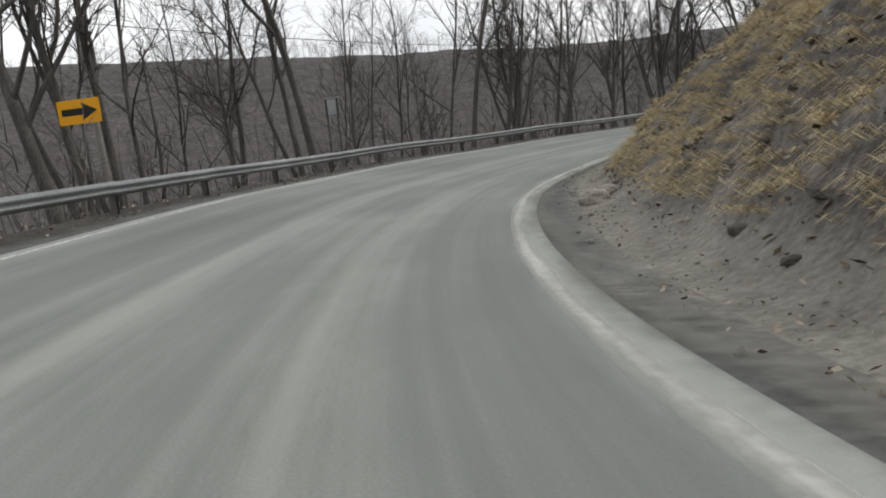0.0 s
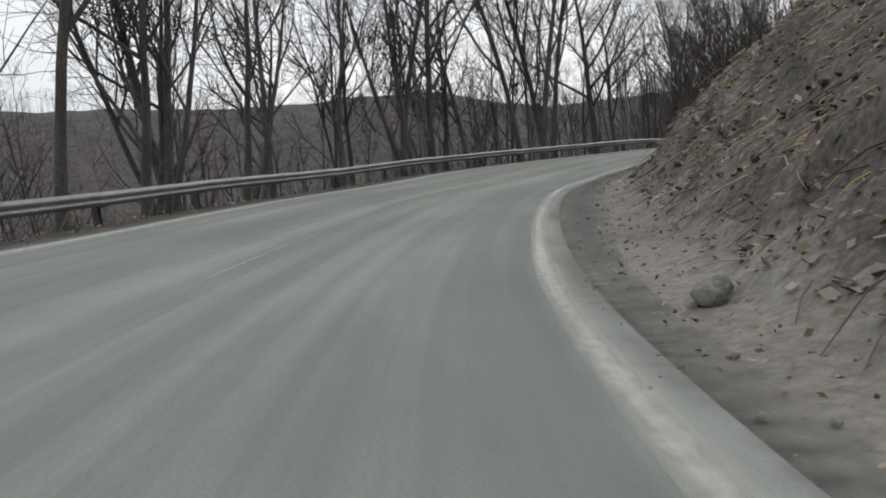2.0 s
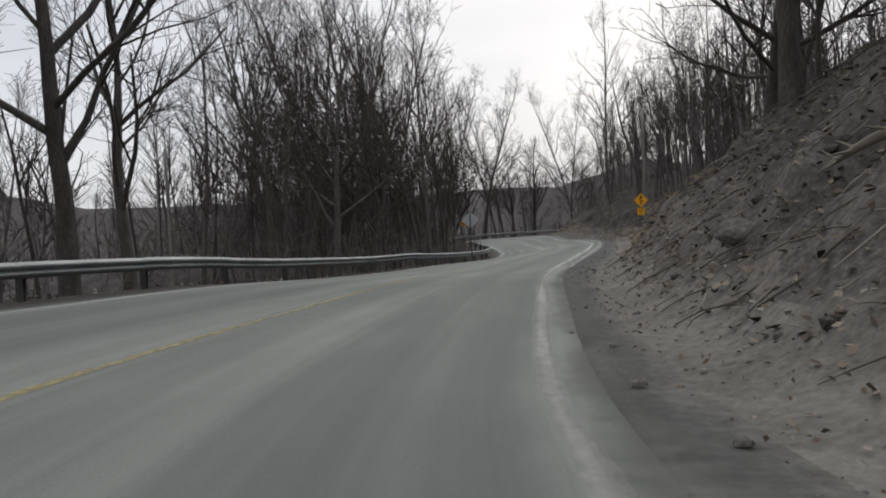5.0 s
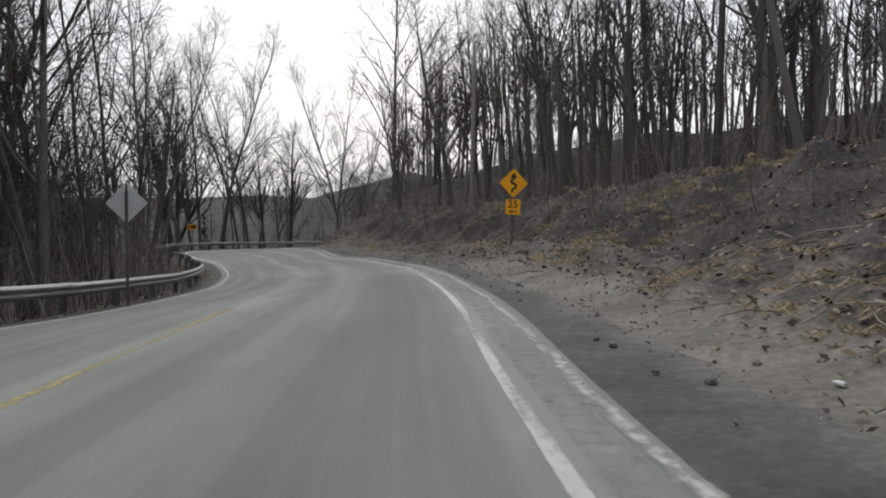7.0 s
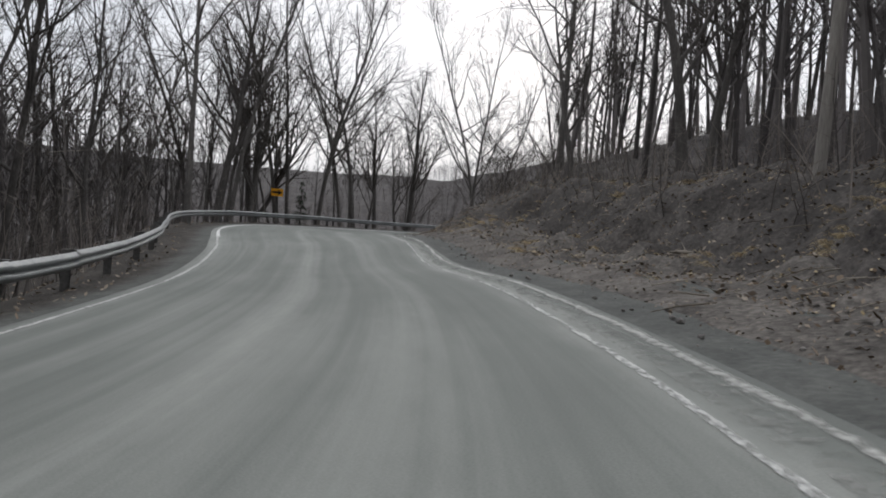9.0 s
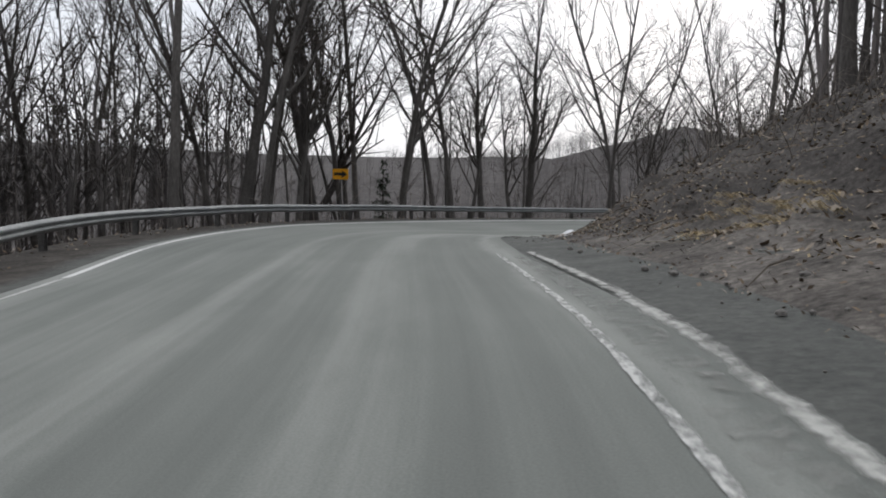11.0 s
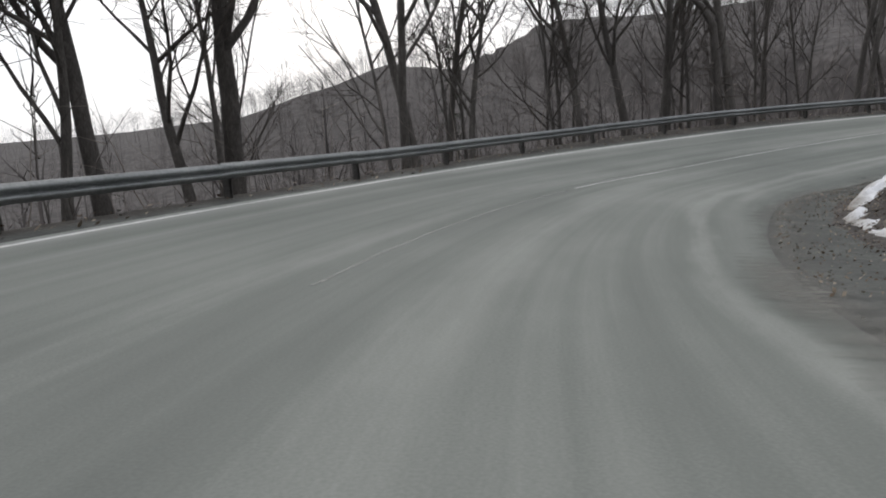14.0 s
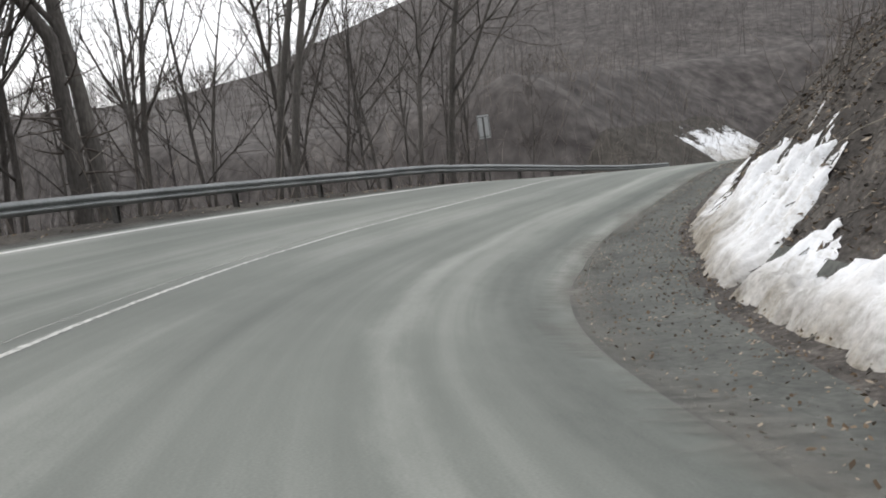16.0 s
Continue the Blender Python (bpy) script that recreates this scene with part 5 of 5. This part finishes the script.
def tufts(name, pts, low, high, seed, label, blades=14):
    s, d, x, y, z = pts
    rg = random.Random(seed)
    v, f = [], []
    for px, py, pz, ss in zip(x, y, z, s):
        ox, oy = float(at_s(NL[:, 0], ss)), float(at_s(NL[:, 1], ss))
        h0 = rg.uniform(low, high)
        for k in range(blades):
            a = rg.uniform(0, 6.28)
            h = h0 * rg.uniform(0.5, 1.1)
            bx, by = px + rg.gauss(0, 0.07), py + rg.gauss(0, 0.07)
            lx, ly = math.cos(a) * 0.32 + ox * 0.95, math.sin(a) * 0.32 + oy * 0.95
            wx, wy = -math.sin(a) * 0.0045, math.cos(a) * 0.0045
            b = len(v)
            v += [(bx - wx, by - wy, pz - 0.02), (bx + wx, by + wy, pz - 0.02), (bx + lx * h * 0.5 + wx, by + ly * h * 0.5 + wy, pz + h * 0.3), (bx + lx * h * 0.5 - wx, by + ly * h * 0.5 - wy, pz + h * 0.3), (bx + lx * h * 1.15, by + ly * h * 1.15, pz - h * 0.12)]
            f += [(b, b + 1, b + 2, b + 3), (b + 3, b + 2, b + 4)]
    return tagged(mesh_object(name, v, f, M_GRASS), label, "dead grass", kind="stuff")


def keep(pts, mask):
    return tuple(q[mask] for q in pts)


g1 = bank_points(9500, (-12, 44), (0.9, 8.5), 71)
g1 = keep(g1, wave(g1[2], g1[3], 5, 72) > np.interp(g1[0], [0, 24, 36], [-0.6, -0.3, 1.2]))
tufts("bank_grass", g1, 0.12, 0.36, 73, "matted tan dead grass on the bank")
g2 = bank_points(4200, (84, 150), (0.8, 7), 74)
g2 = keep(g2, wave(g2[2], g2[3], 6, 75) > np.interp(g2[0], [108, 118], [-0.05, 0.3]))
tufts("slope_grass", g2, 0.1, 0.3, 76, "sparse dead grass on the slope")


def sticks(name, pts, low, high, seed, label, material=None):
    s, d, x, y, z = pts
    rg = random.Random(seed)
    v, f = [], []
    for px, py, pz, ss in zip(x, y, z, s):
        l = rg.uniform(low, high)
        a = rg.uniform(0, 6.28)
        slope = float(at_s(B_STEEP, ss)) * 0.6
        ox, oy = float(at_s(NL[:, 0], ss)), float(at_s(NL[:, 1], ss))
        dx, dy = math.cos(a), math.sin(a)
        dz = -(dx * ox + dy * oy) * slope
        r = 0.006 + 0.01 * l * rg.random()
        p = Vector((px, py, pz + 0.04))
        e = p + Vector((dx, dy, dz)) * l
        mid = p.lerp(e, 0.5) + Vector((rg.gauss(0, 0.06), rg.gauss(0, 0.06), rg.uniform(0, 0.08))) * l
        tube(v, f, [p, mid, e], [r, r * 0.85, r * 0.4], 4)
    return tagged(mesh_object(name, v, f, material or M_STICK), label, "sticks", kind="stuff")


flecks("cut_leaf_litter", bank_points(16000, (14, 96), (0.5, 7.5), 69), (0.02, 0.07), M_LEAF, "dead leaves and bark scraps on the cut bank", "leaf litter", 70)
sticks("bank_sticks", bank_points(3600, (15, 100), (0.6, 7.5), 81), 0.12, 0.9, 82, "pale broken sticks and stalks on the bank")
flecks("slope_leaf_litter", bank_points(14000, (86, 160), (0.6, 8.5), 67), (0.02, 0.06), M_LEAF, "pale dead leaves matted on the slope", "leaf litter", 68)
flecks("bend_leaf_litter", bank_points(30000, (150, 212), (0.3, 5.5), 107), (0.008, 0.032), M_LEAF, "fine dead leaves and bark matted on the muddy bank", "leaf litter", 108)
flecks("slope_straw", bank_points(9000, (84, 156), (0.7, 8), 89), (0.012, 0.034), M_GRASS, "pale straw scraps scattered on the slope", "straw", 90)
sticks("slope_sticks", bank_points(700, (95, 215), (0.3, 7.5), 83), 0.15, 0.9, 84, "pale broken sticks on the slope")


sticks("bend_bank_twigs", bank_points(3000, (158, 236), (0.6, 8), 85), 0.08, 0.45, 86, "dark dead twigs and roots matted on the steep bank", M_BARK2)
sticks("bank_straw", bank_points(3600, (16, 52), (1.2, 7), 109), 0.06, 0.26, 110, "pale straw and stalks strewn over the bank", M_GRASS)
flecks("bend_leaf_litter", bank_points(9000, (158, 236), (0.7, 8), 87), (0.02, 0.07), M_BARK, "dark rotting leaves on the steep bank", "leaf litter", 88)


def stone_shape(rg, r, flat=0.7, sub=2):
    bm = bmesh.new()
    bmesh.ops.create_icosphere(bm, subdivisions=sub, radius=r)
    o = Vector((rg.uniform(0, 99), rg.uniform(0, 99), rg.uniform(0, 99)))
    sx, sy = rg.uniform(0.8, 1.35), rg.uniform(0.7, 1.1)
    for w in bm.verts:
        k = 1 + 0.4 * noise.noise(w.co / r * 0.9 + o) + 0.14 * noise.noise(w.co / r * 2.6 + o)
        w.co = Vector((w.co.x * sx, w.co.y * sy, w.co.z * flat)) * k
    return bm


def clods(name, pts, low, high, seed, material, label, category):
    s, d, x, y, z = pts
    rg = random.Random(seed)
    shapes = []
    for k in range(8):
        bm = stone_shape(rg, 1.0, 0.65, 1)
        shapes.append(([w.co.copy() for w in bm.verts], [[q.index for q in fc.verts] for fc in bm.faces]))
        bm.free()
    v, f = [], []
    for px, py, pz in zip(x, y, z):
        sv, sf = rg.choice(shapes)
        r = low + (high - low) * rg.random() ** 3
        a = rg.uniform(0, 6.28)
        c, sn = math.cos(a) * r, math.sin(a) * r
        b = len(v)
        v += [(px + w.x * c - w.y * sn, py + w.x * sn + w.y * c, pz + w.z * r + r * 0.15) for w in sv]
        f += [[i + b for i in fc] for fc in sf]
    return tagged(mesh_object(name, v, f, material), label, category, kind="stuff")


g3 = bank_points(7000, (176, 234), (-1.9, 0.4), 101)
g3 = keep(g3, g3[1] < edge_at(g3[0]) - 0.05)
flecks("bend_toe_litter", g3, (0.008, 0.028), M_LEAF, "dead leaves and bark strewn along the muddy edge of the bend", "leaf litter", 102)
g4 = bank_points(1200, (152, 234), (-1.9, 0.3), 103)
g4 = keep(g4, g4[1] < edge_at(g4[0]) - 0.08)
clods("bend_edge_stones", g4, 0.005, 0.026, 104, M_BANK, "clods and stones along the muddy edge of the bend", "stones")
clods("bend_stones", bank_points(300, (172, 230), (-0.3, 0.5), 97), 0.006, 0.03, 98, M_ROCK, "small stones and grit below the snowy bank", "stones")
clods("toe_stones", bank_points(1000, (-12, 150), (-0.7, 0.9), 91), 0.01, 0.055, 92, M_ROCK, "small stones fallen to the foot of the bank", "stones")
clods("bank_clods", bank_points(1500, (-12, 95), (0.6, 8.0), 93), 0.015, 0.13, 94, M_BANK, "loose clods of earth on the bank", "earth clods")
clods("verge_stones", left_points(700, 95), 0.012, 0.05, 96, M_ROCK, "small stones on the gravel verge", "stones")


def rock(s, d, r, seed, label, flat=0.7, material=None):
    x, y, _ = surface(np.array([float(s)]), np.array([float(d)]))
    z = float(ground_sd(np.array([float(s)]), np.array([float(d)]), x, y)[0])
    bm = stone_shape(random.Random(seed), r, flat, 3)
    me = bpy.data.meshes.new("rock")
    bm.to_mesh(me)
    bm.free()
    me.polygons.foreach_set("use_smooth", [False] * len(me.polygons))
    me.materials.append(material or M_ROCK)
    ob = new("rock", me)
    ob.matrix_basis = pose(float(x[0]), float(y[0]), z + r * flat * 0.45, 0, 0, seed * 37)
    return tagged(ob, label, "rock")


rock(56, -1.1, 0.17, 1, "angular dark stone lying on the shoulder", 0.55)
rock(13.3, -2.3, 0.3, 2, "pale broken sandstone block in the foot of the bank", 0.6, M_SANDSTONE)
rock(14.3, -2.6, 0.24, 3, "pale broken sandstone block in the foot of the bank", 0.6, M_SANDSTONE)
rock(31, -1.8, 0.2, 6, "brown broken stone at the foot of the bank", 0.6)
rock(66, -2.2, 0.2, 7, "grey stone sunk in the bank", 0.6)
rock(71, -2.6, 0.22, 8, "grey stone sunk in the bank", 0.6)
rock(101, -5.2, 0.16, 9, "pale stone on the slope", 0.7)
rock(119, -5.0, 0.14, 10, "pale stone on the slope", 0.7)


def fallen_branch(s, d, length, turn, seed, label, r=0.06):
    x, y, _ = surface(np.array([float(s)]), np.array([float(d)]))
    z = float(ground_sd(np.array([float(s)]), np.array([float(d)]), x, y)[0])
    rg = random.Random(seed)
    slope = 0.45
    ox, oy = float(at_s(NL[:, 0], s)), float(at_s(NL[:, 1], s))
    a = radians(turn)
    dx, dy = math.cos(a), math.sin(a)
    d3 = Vector((dx, dy, -(dx * ox + dy * oy) * slope)).normalized()
    pts = branch_path(rg, Vector((0, 0, 0.09)), d3, length, 5, 0.07, 0.0)
    v, f = [], []
    tube(v, f, pts, [r, r * 0.95, r * 0.85, r * 0.7, r * 0.55, r * 0.3], 7)
    f += [tuple(range(6, -1, -1)), tuple(range(35, 42))]
    e = new("fallen_branch")
    e.matrix_basis = pose(float(x[0]), float(y[0]), z)
    tagged(e, label, "branch")
    mesh_object("limb", v, f, M_STICK, e, smooth=True)
    for k in range(5):
        v, f = [], []
        q = pts[rg.randint(1, 4)]
        tube(v, f, branch_path(rg, q, (d3 + rand_perp(rg, d3)).normalized(), length * 0.25, 3, 0.15, 0.02), [r * 0.4, r * 0.3, r * 0.2, r * 0.1], 4)
        mesh_object("side_shoot", v, f, M_STICK, e)
    return e


fallen_branch(66, -2.9, 1.3, 20, 1, "broken dead branch lying at the foot of the bank", 0.07)
fallen_branch(69, -3.6, 1.0, 55, 2, "broken dead branch lying on the bank", 0.06)
fallen_branch(61, -4.4, 2.6, 40, 3, "long pale fallen branch on the bank", 0.045)
fallen_branch(109, -3.9, 1.1, 15, 4, "dark rotten branch beside the gravel", 0.05)
fallen_branch(131, -5.2, 1.4, 30, 5, "dead branch lying on the slope", 0.05)
fallen_branch(22, -7.0, 2.8, 50, 6, "long dead branch on the grassy bank", 0.04)


def snow_patch(s0, s1, b1, seed, cover, thick, label, outer=False):
    """Thawing snow lying on the bank; it thins to nothing at a ragged upper edge."""
    ss = np.arange(s0, s1, 0.06)
    bb = np.arange(-0.15, b1, 0.06)
    S, B = np.meshgrid(ss, bb, indexing="ij")
    us, ub = (S - s0) / (s1 - s0), np.clip(B / b1, 0, 1)
    top = cover + 0.22 * wave(S, 0 * B, 3.1, seed) + 0.17 * wave(S, B * 0.7, 0.9, seed + 1) + 0.2 * wave(S + 0.5 * B, B * 0.12, 0.36, seed + 2) + 0.06 * wave(S, B, 0.14, seed + 6)
    holes = 0.5 * np.clip(wave(S, B, 1.3, seed + 4) - 0.35, 0, 1) + 0.25 * np.clip(wave(S, B, 0.4, seed + 7) - 0.3, 0, 1)
    foot = (B - 0.12 - 0.12 * wave(S, 0 * B, 1.4, seed + 5)) / 0.5
    ends = np.minimum(us, 1 - us) * (s1 - s0) / 0.7
    m = np.minimum(np.minimum((top - ub) * 1.6, foot), ends - 0.2 - 0.5 * ub) - holes
    D = at_s(DG, S) + 0.9 + B if outer else at_s(DT, S) - B
    x, y, _ = surface(S.ravel(), D.ravel())
    z = ground_sd(S.ravel(), D.ravel(), x, y) + np.clip(m.ravel() * 1.2, -0.1, 0.6) * thick + 0.02 * wave(x, y, 0.5, seed + 3)
    idx = np.arange(S.size).reshape(S.shape)
    q = np.stack([idx[:-1, :-1], idx[1:, :-1], idx[1:, 1:], idx[:-1, 1:]], -1).reshape(-1, 4)
    q = q[(m.ravel()[q] > -0.08).all(1)]
    used = np.unique(q)
    remap = np.zeros(S.size, int)
    remap[used] = np.arange(len(used))
    ob = mesh_object("snow_patch", np.stack([x, y, z], 1)[used], remap[q], M_SNOW, smooth=True, uvs=np.stack([S.ravel(), 1.6 * B.ravel() / b1], 1)[used])
    if len(ob.data.polygons) and ob.data.polygons[0].normal.z < 0:
        ob.data.flip_normals()
    return tagged(ob, label, "snow", "thawing snow on the bank")


snow_patch(159.0, 164.5, 1.0, 3, 0.5, 0.3, "small heap of white snow at the foot of the bank")
snow_patch(178.5, 183.6, 0.9, 13, 0.36, 0.25, "thin dirty snow at the foot of the bank")
snow_patch(183.8, 190.5, 1.5, 23, 0.5, 0.35, "ragged bank of thawing snow stained with grit")
snow_patch(190.7, 197.0, 1.8, 63, 0.6, 0.38, "ragged bank of thawing snow stained with grit")
snow_patch(197.2, 205.8, 2.6, 33, 0.68, 0.42, "large ragged bank of thawing snow stained with grit")
snow_patch(206, 226, 2.0, 53, 0.4, 0.3, "ragged thawing snow along the bank")
snow_patch(261, 273, 7.0, 43, 0.6, 0.5, "snow lying on the far roadside slope", True)


def bottle(s, d, turn, size):
    """A crushed white plastic bottle."""
    x, y, _ = surface(np.array([float(s)]), np.array([float(d)]))
    z = float(np.maximum(ground_sd(np.array([float(s)]), np.array([float(d)]), x, y), 0 * x - 99)[0])
    e = new("plastic_bottle")
    e.matrix_basis = pose(float(x[0]), float(y[0]), z + 0.05 * size, 0, 90, turn) @ Matrix.Scale(size, 4)
    tagged(e, "crushed white plastic bottle on the shoulder", "bottle")
    rg = random.Random(3)
    bm = bmesh.new()
    prof = [(0.0, -0.13), (0.045, -0.13), (0.05, -0.12), (0.05, 0.03), (0.047, 0.05), (0.025, 0.09), (0.018, 0.1), (0.018, 0.12)]
    rings = []
    for r, h in prof:
        rings.append([bm.verts.new((r * math.cos(a) * (0.75 + 0.1 * rg.random()), r * math.sin(a), h + 0.004 * rg.gauss(0, 1))) for a in np.linspace(0, 2 * np.pi, 12, endpoint=False)])
    for a, b in zip(rings, rings[1:]):
        for i in range(12):
            bm.faces.new((a[i], a[(i + 1) % 12], b[(i + 1) % 12], b[i]))
    part("body", bm, M_PLASTIC, e)
    bm = bmesh.new()
    bmesh.ops.create_cone(bm, cap_ends=True, segments=14, radius1=0.021, radius2=0.02, depth=0.025, matrix=Matrix.Translation((0, 0, 0.128)))
    part("cap", bm, M_PLASTIC, e)


bottle(48.0, -1.85, 30, 0.7)
bottle(94.0, -2.75, 20, 0.45)
fallen_branch(60, -4.8, 3.0, 15, 9, "long pale dead log lying across the bank", 0.07)
fallen_branch(57, -3.9, 1.6, -20, 10, "pale broken branch on the bank", 0.035)
fallen_branch(119, -5.6, 1.3, 60, 11, "dark rotten branch on the slope", 0.06)
fallen_branch(140, -4.6, 1.2, 35, 12, "dark rotten branch on the slope", 0.06)
